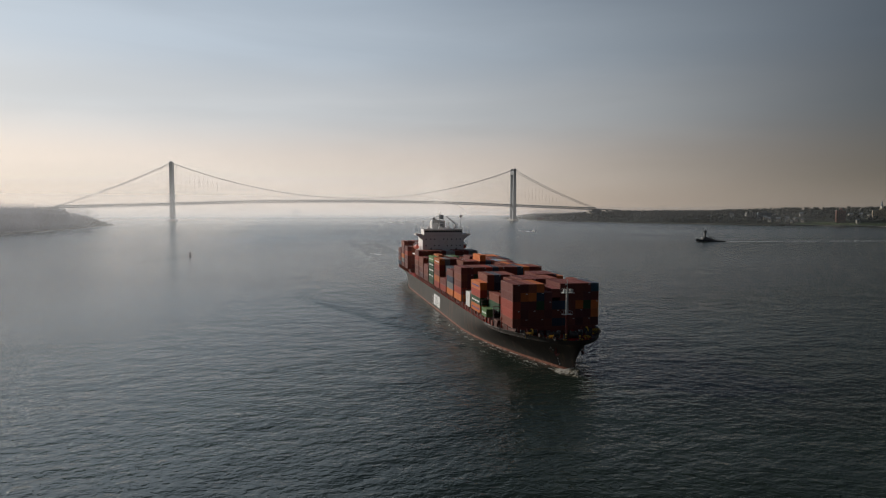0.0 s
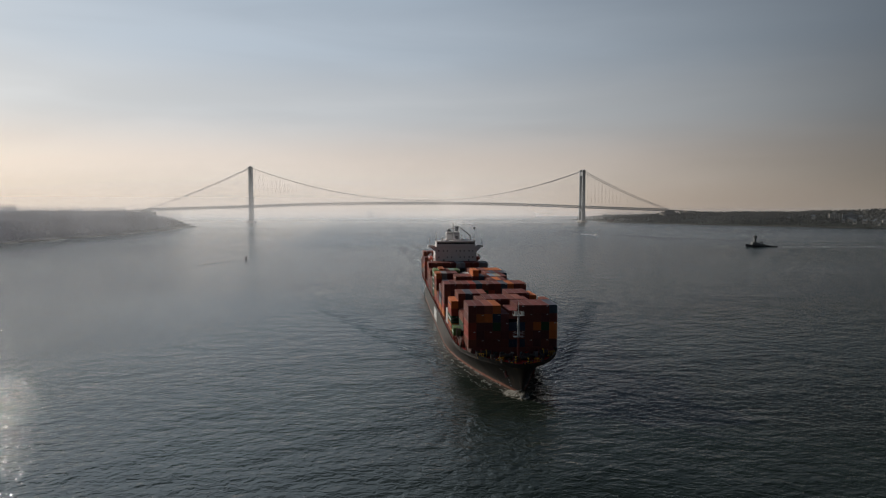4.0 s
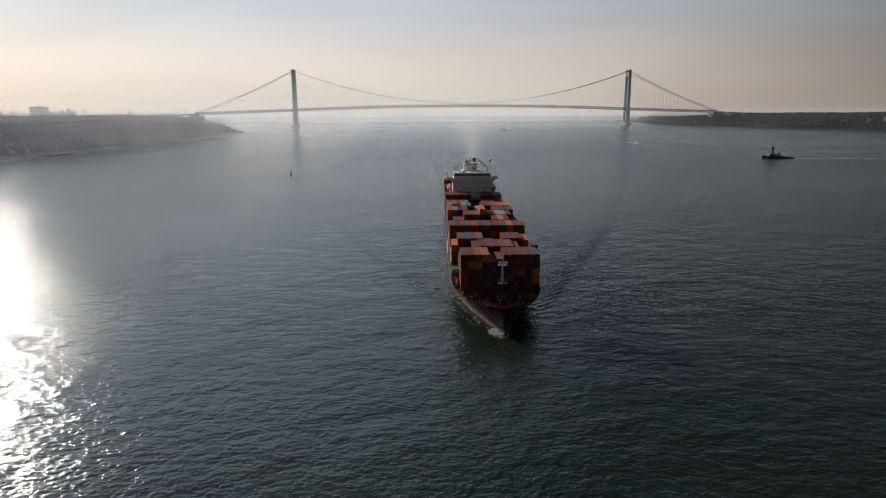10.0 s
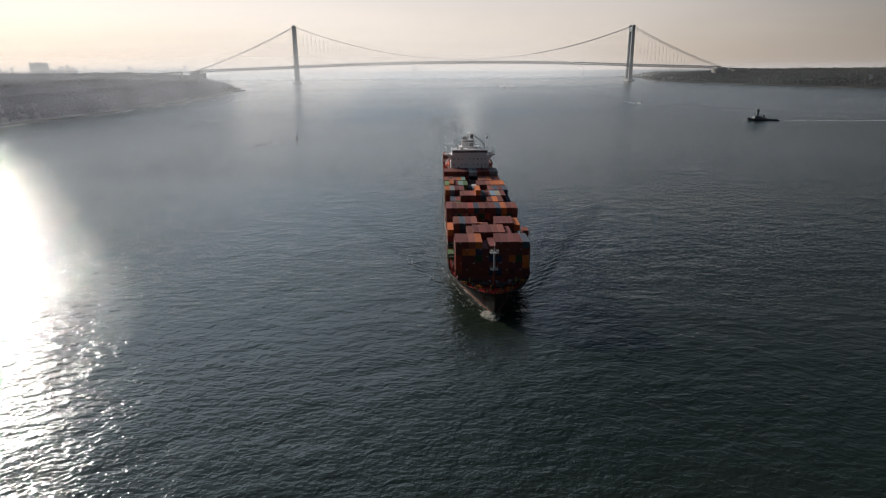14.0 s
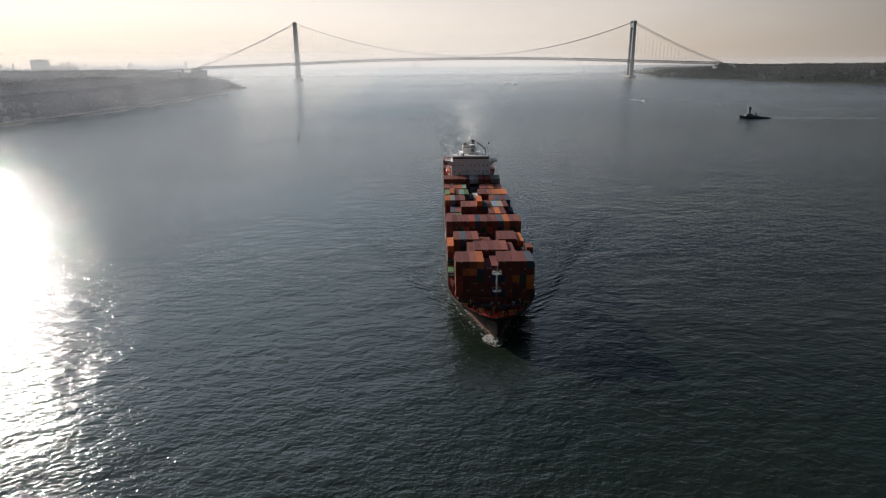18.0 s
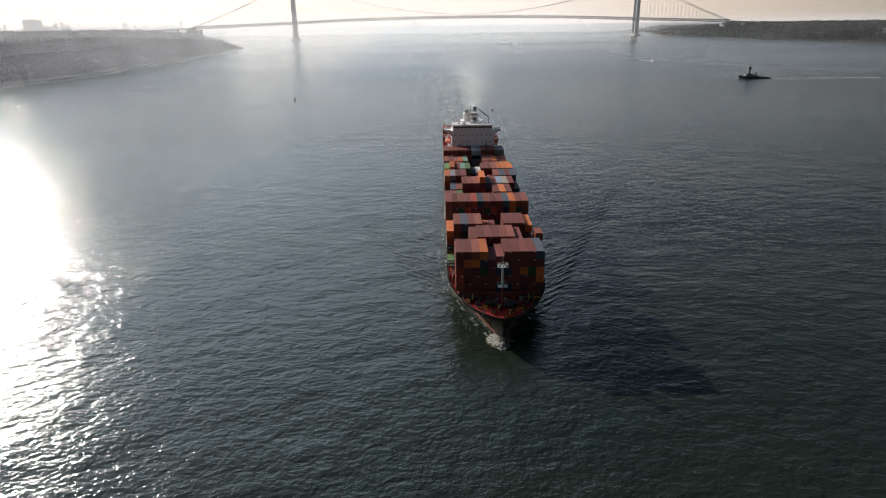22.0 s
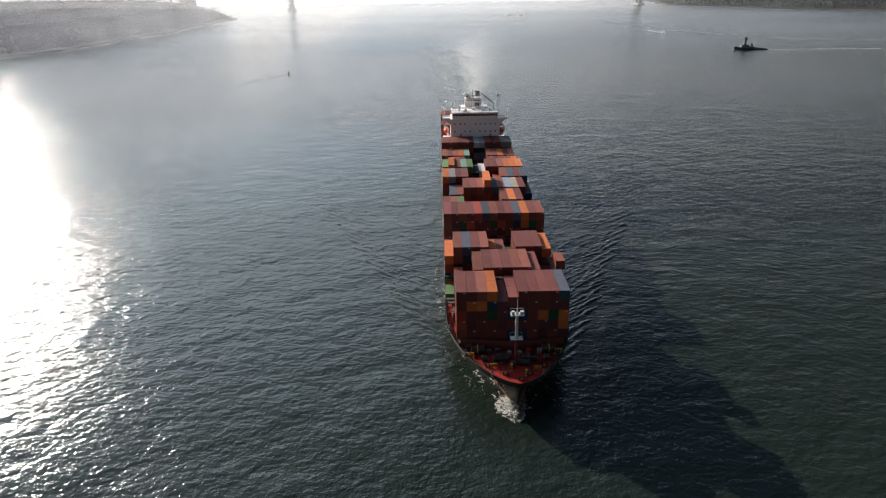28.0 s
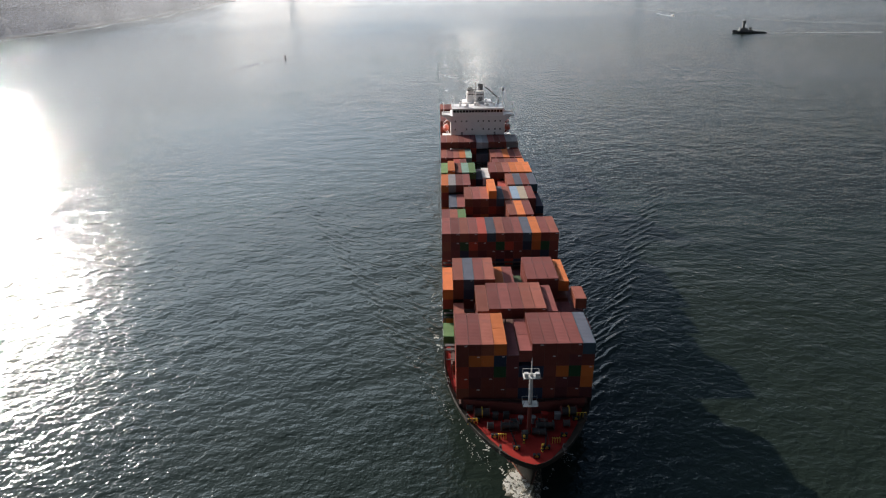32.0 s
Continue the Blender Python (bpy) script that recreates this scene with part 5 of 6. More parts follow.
def hull_marks(ship):
    """Unreadable lettering, draught marks and load lines as plain bars, and freeing ports."""
    for side in (-1, 1):
        nm = new("bow_lettering"); nm.parent = ship
        for i in range(11):
            if i == 4:
                continue
            bm = bmesh.new(); hull_patch(bm, -15.0 - i * 1.25, -15.0 - i * 1.25 - 0.85, 0.80, 0.875, side); part("letter_bar", bm, LABEL, nm)
        dm = new("draught_marks"); dm.parent = ship
        for u in (-9.0, -132.0, -238.0):
            for i in range(7):
                bm = bmesh.new(); hull_patch(bm, u, u - 0.28, 0.12 + i * 0.085, 0.145 + i * 0.085, side); part("mark", bm, LABEL, dm)
        fp = new("freeing_ports"); fp.parent = ship
        for i in range(7):
            u = -9 - i * 4.6
            bm = bmesh.new(); hull_patch(bm, u, u - 1.2, 0.915, 0.96, side, 0.09); part("opening", bm, BLACK, fp)
        for u in (-4.0, -13.0, -26.0):
            fl = new("fairlead"); fl.parent = ship
            y = side * (half_breadth(u, 1.0) - 0.3)
            bm = bmesh.new()
            for dx in (-0.7, 0.7):
                rod(bm, (u + dx, y, rim(u) - 0.05), (u + dx, y, rim(u) + 0.55), 0.22, 8)
            box(bm, u - 1.0, u + 1.0, y - 0.3, y + 0.3, rim(u) - 0.25, rim(u) - 0.02)
            part("roller", bm, STEEL, fl)
    # frames, cabinets and drums on the forecastle
    Z = 8.55
    for x, y, w, h, mat, name in ((-12.4, -10.6, 0.9, 1.5, YELLOW, "rope_stand"), (-13.6, 10.9, 0.9, 1.6, YELLOW, "rope_stand"), (-8.0, -5.2, 0.7, 1.3, YELLOW, "rope_stand"), (-6.8, 4.8, 0.7, 1.2, YELLOW, "rope_stand")):
        st = new(name); st.parent = ship
        for dy in (-w, -w / 3, w / 3, w):
            bm = bmesh.new()
            rod(bm, (x, y + dy, Z), (x, y + dy, Z + h), 0.07, 6)
            rod(bm, (x, y + dy, Z + h), (x - 0.8, y + dy, Z + h * 0.6), 0.06, 6)
            part("bar", bm, mat, st)
        bm = bmesh.new(); rod(bm, (x, y - w, Z + h), (x, y + w, Z + h), 0.07, 6); part("top_bar", bm, mat, st)
    for x, y, m in ((-13.9, 3.6, DECK), (-14.1, -3.9, DRUM), (-14.1, -6.0, DRUM), (-13.9, 6.2, HATCH), (-8.4, -0.9, DRUM)):
        cb = new("deck_locker"); cb.parent = ship
        bm = bmesh.new(); box(bm, x - 0.45, x + 0.45, y - 0.55, y + 0.55, Z, Z + 1.35); bmesh.ops.bevel(bm, geom=list(bm.edges), offset=0.06, segments=1, affect="EDGES"); part("case", bm, m, cb)
        bm = bmesh.new(); box(bm, x - 0.5, x + 0.5, y - 0.6, y + 0.6, Z + 1.36, Z + 1.44); part("lid", bm, m, cb)
    for x, y in ((-12.2, -2.6), (-12.2, 2.8), (-9.4, 1.3), (-9.2, 2.5), (-16.6, -11.0), (-11.6, 7.6), (-11.2, -7.2)):
        dr = new("rope_drum"); dr.parent = ship
        bm = bmesh.new(); rod(bm, (x, y - 0.5, Z + 0.75), (x, y + 0.5, Z + 0.75), 0.62, 12); part("barrel", bm, DRUM, dr)
        for s in (-1, 1):
            bm = bmesh.new(); rod(bm, (x, y + s * 0.52, Z + 0.75), (x, y + s * 0.60, Z + 0.75), 0.74, 12); part("flange", bm, STEEL, dr)
    # red frames and ladder beside the first stacks
    for s in (-1, 1):
        gf = new("deck_gantry"); gf.parent = ship
        for x in (-19.5, -23.5, -27.5):
            y = s * (half_breadth(x, 0.97) - 1.3)
            bm = bmesh.new()
            rod(bm, (x, y, 8.4), (x, y, 12.2), 0.14, 6); rod(bm, (x, y, 12.2), (x - 2.2, y - s * 1.0, 10.4), 0.10, 6); rod(bm, (x, y, 10.2), (x - 2.2, y - s * 1.0, 8.6), 0.10, 6)
            part("frame", bm, STOOL, gf)


hull_marks(ship)


# ---------------------------------------------------------------- bow wave and wake, which travel with the ship
def fleck(bm, x, y, z, r, rnd, n=6):
    """A small irregular patch of foam, slightly domed."""
    a0 = rnd.uniform(0, 6.28)
    ring = []
    for i in range(n):
        a = a0 + 6.283 * i / n
        k = r * rnd.uniform(0.55, 1.15)
        ring.append(bm.verts.new((x + k * math.cos(a), y + k * math.sin(a), z)))
    c = bm.verts.new((x, y, z + r * 0.25))
    for i in range(n):
        bm.faces.new((ring[i], ring[(i + 1) % n], c))


def ridge(bm, x, y, angle, length, width, h, rnd):
    """A low smooth wave crest, tapering to both ends."""
    ca, sa = math.cos(angle), math.sin(angle)
    n = 10
    bend = rnd.uniform(-0.06, 0.12) * length
    rows = []
    for i in range(n + 1):
        t = i / n
        s = (t - 0.5) * length
        env = math.sin(math.pi * t) ** 1.3
        off = bend * (4 * (t - 0.5) ** 2)
        row = []
        for k, p in ((-0.5, 0.0), (-0.3, 0.35), (-0.1, 0.95), (0.08, 0.9), (0.28, 0.3), (0.5, 0.0)):
            w = k * width * (0.4 + 0.6 * env) + off
            row.append(bm.verts.new((x + s * ca - w * sa, y + s * sa + w * ca, 0.012 + h * p * env)))
        rows.append(row)
    for a, c in zip(rows, rows[1:]):
        for k in range(5):
            bm.faces.new((a[k], c[k], c[k + 1], a[k + 1]))


def ribbon(line, w0, w1, material, z=0.03):
    """A flat band along a bent line, its width growing from w0 to w1."""
    pts = []
    for (x0, y0), (x1, y1) in zip(line, line[1:]):
        n = max(2, int(math.hypot(x1 - x0, y1 - y0) / 12))
        pts += [(x0 + (x1 - x0) * i / n, y0 + (y1 - y0) * i / n) for i in range(n)]
    pts.append(line[-1])
    bm = bmesh.new()
    uv = bm.loops.layers.uv.new("across")
    prev = None
    for i, (x, y) in enumerate(pts):
        a, c = pts[max(0, i - 1)], pts[min(len(pts) - 1, i + 1)]
        d = Vector((c[0] - a[0], c[1] - a[1])).normalized()
        t = i / (len(pts) - 1)
        w = w0 + (w1 - w0) * t
        cur = [(bm.verts.new((x - d.y * w * k, y + d.x * w * k, z)), (t, k)) for k in (-1, 0, 1)]
        if prev:
            for k in (0, 1):
                q = (prev[k], prev[k + 1], cur[k + 1], cur[k])
                f = bm.faces.new([p[0] for p in q])
                for loop, p in zip(f.loops, q):
                    loop[uv].uv = p[1]
        prev = cur
    return mesh_of("ribbon", bm, material)


def build_wake():
    rnd = random.Random(5)
    wk = thing("ship_wake", "spreading bow waves and foam travelling with the ship", "wake")
    bm = bmesh.new()
    for side in (-1, 1):
        for row in range(3):                               # echelons of crests along the leading arm
            for i in range(24):
                u = -24 - i * 6.6 - row * 3.0
                v = 13.0 + (-u - 20) * 0.42 - row * 2.3 + rnd.uniform(-0.8, 0.8)
                if v < half_breadth(u, 0) + 3:
                    continue
                h = rnd.uniform(0.24, 0.40) * (1 - 0.13 * row) * (1 - 0.45 * i / 24) * (0.5 + 0.5 * min(1, i / 5)) * (0.85 if side < 0 else 1.08)
                ridge(bm, u, side * v, -side * radians(rnd.uniform(40, 50)), rnd.uniform(8, 13), rnd.uniform(1.7, 2.5), h, rnd)
        for i in range(170):                               # crossing ripples inside the arm
            u = rnd.uniform(-200, -45)
            arm = 13 + (-u - 20) * 0.42
            v = rnd.uniform(18.5, max(19, arm - 2))
            ridge(bm, u, side * v, -side * radians(rnd.uniform(30, 62)), rnd.uniform(6, 13), rnd.uniform(1.3, 2.2), rnd.uniform(0.10, 0.22) * (1 - 0.5 * smooth01((-u - 60) / 140)), rnd)
    tagged(part("wave_crest", bm, SEA, wk, "", True), kind="stuff")
    # churned white water round the stem, heaped on the sunlit side
    bm = bmesh.new()
    for side, reach, tall in ((-1, 5.0, 1.7), (1, 2.0, 0.6)):    # the heaped bow wave
        g = []
        for a in range(37):
            u = 0.6 - a * 0.29
            fade = smooth01(a / 5) * (1 - smooth01((a - 9) / 18.0))
            row = []
            for k in range(13):
                s = k / 12
                n1 = noise.noise(Vector((u * 1.3, s * 3.1, side * 4))) + 0.6 * noise.noise(Vector((u * 3.2, s * 8, side * 9)))
                w = half_breadth(u, 0.05) - 0.15 + s * reach * (0.30 + 0.70 * smooth01(a / 15)) * (1 - 0.6 * smooth01((a - 20) / 16)) * (1 + 0.2 * n1)
                row.append(bm.verts.new((u + 0.8 * s, side * w, 0.03 + tall * fade * (1 - s) ** 1.3 * (1 + 0.5 * n1) - 0.06 * (k == 12))))
            g.append(row)
        for a, c in zip(g, g[1:]):
            for k in range(12):
                f = (a[k], a[k + 1], c[k + 1], c[k])
                bm.faces.new(f if side < 0 else f[::-1])
    part("bow_wave", bm, CHURN, wk, "heaped brown and white water at the stem", True)
    bm = bmesh.new()
    for i in range(5200):
        u = 1.0 - 9.5 * rnd.random() ** 1.1
        wide = 4.6 * smooth01((1.6 - u) / 5.0) * (1 - 0.65 * smooth01((-u - 5.0) / 4.0))
        out = rnd.random() ** 0.8 * wide
        side = -1 if rnd.random() < 0.86 else 1
        if side > 0 and (u < -5.5 or out > 1.6):
            continue
        if noise.noise(Vector((u * 1.1, out * 1.6, 2))) < -0.12:
            continue
        v = side * (half_breadth(u, 0.05) + out)
        h = 1.5 * (1 - out / 4.7) ** 1.3 * (1 - smooth01((-u - 3.5) / 4.8)) * smooth01((1.4 - u) / 3.0) if side < 0 else 0.35 * (1 - out / 1.7)
        fleck(bm, u, v, 0.05 + max(0, h) * rnd.uniform(0.7, 1.05), rnd.uniform(0.05, 0.19), rnd, 5)
    tagged(part("bow_foam", bm, FOAM, wk, "churned white foam at the stem"), kind="stuff")
    bm = bmesh.new()
    for side in (-1, 1):                                   # flecks along the sides and along the leading crest
        for i in range(620 if side < 0 else 200):
            u = -4 - 80 * rnd.random() ** 1.3
            hb = half_breadth(u, 0.0)
            v = hb + 0.3 + abs(rnd.gauss(0, 0.5)) + (0 if rnd.random() < 0.45 else 2.0 + 0.5 * noise.noise(Vector((u * 0.2, 0, 0))) + abs(rnd.gauss(0, 0.4)))
            if noise.noise(Vector((u * 0.35, v * 0.5, 7))) < 0.0:
                continue
            fleck(bm, u, side * v, 0.03, rnd.uniform(0.10, 0.30), rnd, 5)
        for i in range(60 if side < 0 else 14):            # breaking caps on the leading crest
            u = -10 - 62 * rnd.random() ** 1.2
            v = 7.0 + (-u - 8) * 0.42 + rnd.gauss(0, 0.8)
            for k in range(rnd.randrange(2, 7)):
                fleck(bm, u + rnd.gauss(0, 0.9), side * v + rnd.gauss(0, 0.3), 0.2, rnd.uniform(0.04, 0.14), rnd, 5)
    tagged(part("foam_flecks", bm, FOAM, wk, "scattered flecks of foam"), kind="stuff")
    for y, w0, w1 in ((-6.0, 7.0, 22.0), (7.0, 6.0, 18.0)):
        part("stern_wake", ribbon([(-LOA + 6, y), (-LOA - 120, y * 1.2), (-LOA - 330, y * 1.5), (-LOA - 620, y * 2.0)], w0, w1, WAKE_SHEEN, 0.03), None, wk, "pale track astern, the smooth water's sheen laid on as colour")
    return wk


wake = build_wake()


def exhaust(ship):
    """Thin haze of exhaust above and behind the funnel."""
    ex = new("exhaust_plume"); ex.parent = ship
    tagged(ex, "thin pale exhaust haze above the funnel")
    m, nt, b, N, L = nodes_of("exhaust_haze")
    nt.nodes.remove(b)
    tc = N("ShaderNodeTexCoord")
    gr = N("ShaderNodeTexGradient"); gr.gradient_type = "QUADRATIC_SPHERE"
    L(tc.outputs["Object"], gr.inputs[0])
    nz = N("ShaderNodeTexNoise"); nz.inputs["Scale"].default_value = 2.2; nz.inputs["Detail"].default_value = 4
    L(tc.outputs["Object"], nz.inputs["Vector"])
    mu = N("ShaderNodeMath"); mu.operation = "MULTIPLY"
    L(gr.outputs["Fac"], mu.inputs[0]); L(nz.outputs["Fac"], mu.inputs[1])
    m2 = N("ShaderNodeMath"); m2.operation = "MULTIPLY"; m2.inputs[1].default_value = 0.31
    L(mu.outputs[0], m2.inputs[0])
    tr, tl, df = N("ShaderNodeBsdfTransparent"), N("ShaderNodeBsdfTranslucent"), N("ShaderNodeBsdfDiffuse")
    both, mix = N("ShaderNodeMixShader"), N("ShaderNodeMixShader")
    tl.inputs["Color"].default_value = df.inputs["Color"].default_value = (0.9, 0.87, 0.83, 1)
    both.inputs[0].default_value = 0.2
    L(tl.outputs[0], both.inputs[1]); L(df.outputs[0], both.inputs[2])
    L(m2.outputs[0], mix.inputs[0]); L(tr.outputs[0], mix.inputs[1]); L(both.outputs[0], mix.inputs[2])
    L(mix.outputs[0], nt.nodes["Material Output"].inputs["Surface"])
    for i, (x, y, z, sx, sz) in enumerate(((-200, 0.8, 44, 9, 8), (-206, 1.0, 51, 16, 14), (-220, 0.0, 60, 24, 18))):
        bm = bmesh.new()
        n = 8
        for j in range(n):
            for k in range(n):
                q = [(-1 + 2 * (j + a) / n, -1 + 2 * (k + c) / n) for a, c in ((0, 0), (1, 0), (1, 1), (0, 1))]
                bm.faces.new([bm.verts.new((0.06 * math.sin(2 * p + 3 * r), p, r)) for p, r in q])
        bmesh.ops.remove_doubles(bm, verts=bm.verts, dist=0.001)
        ob = part("puff", bm, m, ex, "", True)
        ob.location, ob.scale, ob.rotation_euler = (x, y, z), (sx, sx * 1.3, sz), (0, 0, 0.6)


exhaust(ship)


# ---------------------------------------------------------------- other craft
TUG_HULL = paint("tug_hull_paint", (0.045, 0.047, 0.05), 0.6, 0, 0.2, RUST, 0.25, 0.6)
TUG_HOUSE = paint("tug_grey_paint", (0.17, 0.17, 0.17), 0.6, 0, 0.15, RUST, 0.3, 0.6)


def build_tug():
    """A harbour tug: bow at +x, two decks of house forward, low working deck aft."""
    tg = thing("tugboat", "dark grey tugboat with a tall mast and a low afterdeck", "boat")
    bm = bmesh.new()
    prof = ((-22, 4.4, 1.3), (-14, 5.4, 1.3), (-3, 5.9, 1.6), (8, 5.6, 2.4), (15, 4.3, 3.4), (19, 2.3, 4.2), (21, 0.2, 4.7))
    prev = None
    for x, w, z in prof:
        cur = [bm.verts.new(p) for p in ((x, -w * 0.75, -0.9), (x, -w * 0.97, 0.5), (x, -w, z), (x, -w + 0.25, z), (x, -w + 0.25 * min(1, w), z - 0.8), (x, w - 0.25 * min(1, w), z - 0.8), (x, w - 0.25, z), (x, w, z), (x, w * 0.97, 0.5), (x, w * 0.75, -0.9))]
        if prev:
            for i in range(9):
                bm.faces.new((prev[i], cur[i], cur[i + 1], prev[i + 1]))
        else:
            bm.faces.new(cur)
        prev = cur
    part("hull", bm, TUG_HULL, tg, "dark hull with a raised bow")
    for name, x0, x1, w, z0, z1 in (("deckhouse", -4, 13.5, 3.9, 0.8, 4.3), ("upper_house", 3.0, 12.4, 3.0, 4.3, 6.5), ("pilot_tower", 6.6, 9.2, 1.3, 6.5, 12.6), ("wheelhouse", 6.0, 10.0, 1.9, 12.6, 15.4), ("wheelhouse_roof", 5.7, 10.4, 2.2, 15.4, 15.7)):
        bm = bmesh.new(); box(bm, x0, x1, -w, w, z0, z1)
        bmesh.ops.bevel(bm, geom=list(bm.edges), offset=0.12, segments=1, affect="EDGES")
        part(name, bm, TUG_HOUSE, tg)
    for y in (-1.2, 0.0, 1.2):
        bm = bmesh.new(); box(bm, 9.98, 10.06, y - 0.5, y + 0.5, 13.7, 14.9); part("window", bm, WINDOW, tg)
    for s in (-1, 1):
        for x in (7.0, 8.8):
            y0, y1 = sorted((s * 1.88, s * 1.96))
            bm = bmesh.new(); box(bm, x - 0.7, x + 0.7, y0, y1, 13.7, 14.9); part("window", bm, WINDOW, tg)
        bm = bmesh.new(); rod(bm, (-1.2, s * 2.1, 4.2), (-1.5, s * 2.1, 7.4), 0.75, 12, 0.65); part("funnel", bm, BLACK, tg)
        bm = bmesh.new(); rod(bm, (-1.5, s * 2.1, 7.4), (-1.6, s * 2.1, 8.2), 0.4, 10); part("exhaust_pipe", bm, BLACK, tg)
    bm = bmesh.new(); rod(bm, (7.4, 0, 15.6), (7.2, 0, 21.0), 0.3, 8, 0.15); part("mast", bm, TUG_HULL, tg)
    bm = bmesh.new(); box(bm, 6.7, 8.1, -0.9, 0.9, 17.4, 17.6); rod(bm, (7.2, -1.8, 19.2), (7.2, 1.8, 19.2), 0.12, 6); part("mast_platform", bm, TUG_HULL, tg)
    bm = bmesh.new(); box(bm, 10.6, 11.6, -0.5, 0.5, 6.5, 7.7); part("fire_monitor", bm, TUG_HULL, tg)
    bm = bmesh.new(); box(bm, 7.3, 7.6, -1.3, 1.3, 18.0, 18.3); part("radar_scanner", bm, TUG_HOUSE, tg)
    bm = bmesh.new(); rod(bm, (-7, -1.6, 2.3), (-7, 1.6, 2.3), 1.2, 12); box(bm, -8.2, -5.8, -2.0, 2.0, 0.5, 1.2); part("towing_winch", bm, TUG_HOUSE, tg)
    bm = bmesh.new(); rod(bm, (-11.5, -2.4, 0.5), (-11.5, -2.4, 3.0), 0.25, 8); rod(bm, (-11.5, 2.4, 0.5), (-11.5, 2.4, 3.0), 0.25, 8); rod(bm, (-11.5, -2.6, 3.0), (-11.5, 2.6, 3.0), 0.28, 8); part("towing_bitts", bm, TUG_HULL, tg)
    for i in range(8):
        for s in (-1, 1):
            bm = bmesh.new(); rod(bm, (-18 + i * 4.2, s * 5.75, 1.0), (-18 + i * 4.2, s * 6.1, 1.0), 0.6, 10); part("tyre_fender", bm, BLACK, tg)
    bm = bmesh.new(); rod(bm, (19.5, 0, 2.2), (21.6, 0, 3.4), 1.3, 12, 1.0); part("bow_fender", bm, BLACK, tg)
    bm = bmesh.new()
    rnd = random.Random(14)
    for i in range(110):
        x = rnd.uniform(10, 22.5)
        fleck(bm, x, rnd.choice((-1, 1)) * ((21.5 - x) * 0.42 + 0.6 + rnd.uniform(0.2, 1.6)), 0.05 + rnd.uniform(0, 0.5), rnd.uniform(0.15, 0.5), rnd, 5)
    tagged(part("bow_foam", bm, FOAM, tg, "white water under the bow"), kind="stuff")
    for s in (-1, 1):
        bm = bmesh.new()
        for i in range(8):
            rod(bm, (-20 + i * 2.1, s * 4.9, 1.2), (-20 + i * 2.1, s * 4.9, 2.4), 0.06, 5)
        rod(bm, (-20, s * 4.9, 2.4), (-5.2, s * 4.9, 2.4), 0.06, 5)
        part("rail", bm, TUG_HOUSE, tg)
    return tg


def foam_trail(name, label, length, w0, w1, n, seed, size, spray=0):
    rnd = random.Random(seed)
    bm = bmesh.new()
    for i in range(n):
        t = rnd.random() ** 1.4
        fleck(bm, -t * length, rnd.gauss(0, w0 + (w1 - w0) * t), 0.03, rnd.uniform(*size), rnd, 5)
    for i in range(spray):                                 # water thrown up beside the hull
        x = 2 - 42 * rnd.random() ** 1.6
        y = rnd.choice((-1, 1)) * (1.6 + rnd.uniform(0, 0.26) * (4 - x))
        fleck(bm, x, y, rnd.uniform(0.05, 2.6) * (1 - abs(y) / 16), rnd.uniform(0.7, 1.9), rnd, 5)
    return tagged(new(name, mesh_of(name, bm, SPRAY)), label, "foam", kind="stuff")


tug = build_tug()
tug_wake = tagged(new("tug_wake", ribbon([(4, 0), (-120, 0), (-320, 3), (-560, 9)], 5.0, 11.0, SOFT_FOAM)), "pale foam trail behind the tugboat", "foam", kind="stuff")


def build_motorboat():
    mb = thing("motorboat", "small white motorboat under way", "boat", group="small boats on the river")
    bm = bmesh.new()
    prev = None
    for x, w, z in ((-5, 1.6, 1.0), (0, 1.8, 1.2), (3.5, 1.2, 1.6), (5.4, 0.1, 1.9)):
        cur = [bm.verts.new(p) for p in ((x, -w * 0.6, -0.3), (x, -w, z), (x, w, z), (x, w * 0.6, -0.3))]
        if prev:
            for i in range(3):
                bm.faces.new((prev[i], cur[i], cur[i + 1], prev[i + 1]))
        else:
            bm.faces.new(cur)
        prev = cur
    part("hull", bm, WHITE, mb)
    bm = bmesh.new(); box(bm, -2.6, 2.2, -1.2, 1.2, 1.0, 2.9); part("cabin", bm, WHITE, mb)
    bm = bmesh.new(); box(bm, 2.15, 2.28, -1.0, 1.0, 1.9, 2.6); part("windscreen", bm, WINDOW, mb)
    return mb


boat_a = build_motorboat()
boat_b = copy_thing(boat_a, pose(0, 0, 0))
boat_c = copy_thing(boat_a, pose(0, 0, 0))
trail_a = foam_trail("boat_wake", "short foam trail of a motorboat", 60, 0.8, 2.0, 130, 31, (0.3, 0.9))
trail_b = foam_trail("boat_wake", "bright foam trail of a fast motorboat", 150, 2.5, 6.0, 520, 32, (0.8, 2.2), 420)
trail_c = foam_trail("boat_wake", "bright foam trail of a fast motorboat", 120, 2.5, 5.0, 420, 33, (0.8, 2.2), 420)


def streak(label, line, w0, w1, material):
    """A drifting streak of thin foam along a bent line on the water."""
    tagged(new("foam_streak", ribbon(line, w0, w1, material)), label, "foam", kind="stuff")


streak("faint old wake drifting across the river", [(225, -940), (216, -1052), (233, -1232), (285, -1397), (326, -1449), (359, -1521), (430, -1570), (560, -1640), (760, -1720)], 12.0, 42.0, OLD_WAKE)
streak("thin pale wake line crossing under the bridge", [(190, 380), (300, 120), (410, -170), (500, -330), (560, -470)], 7.0, 16.0, OLD_WAKE)
streak("faint foam drifting down-current of the buoy", [(-394, -1816), (-421, -1863), (-440, -1915)], 3.0, 9.0, OLD_WAKE)


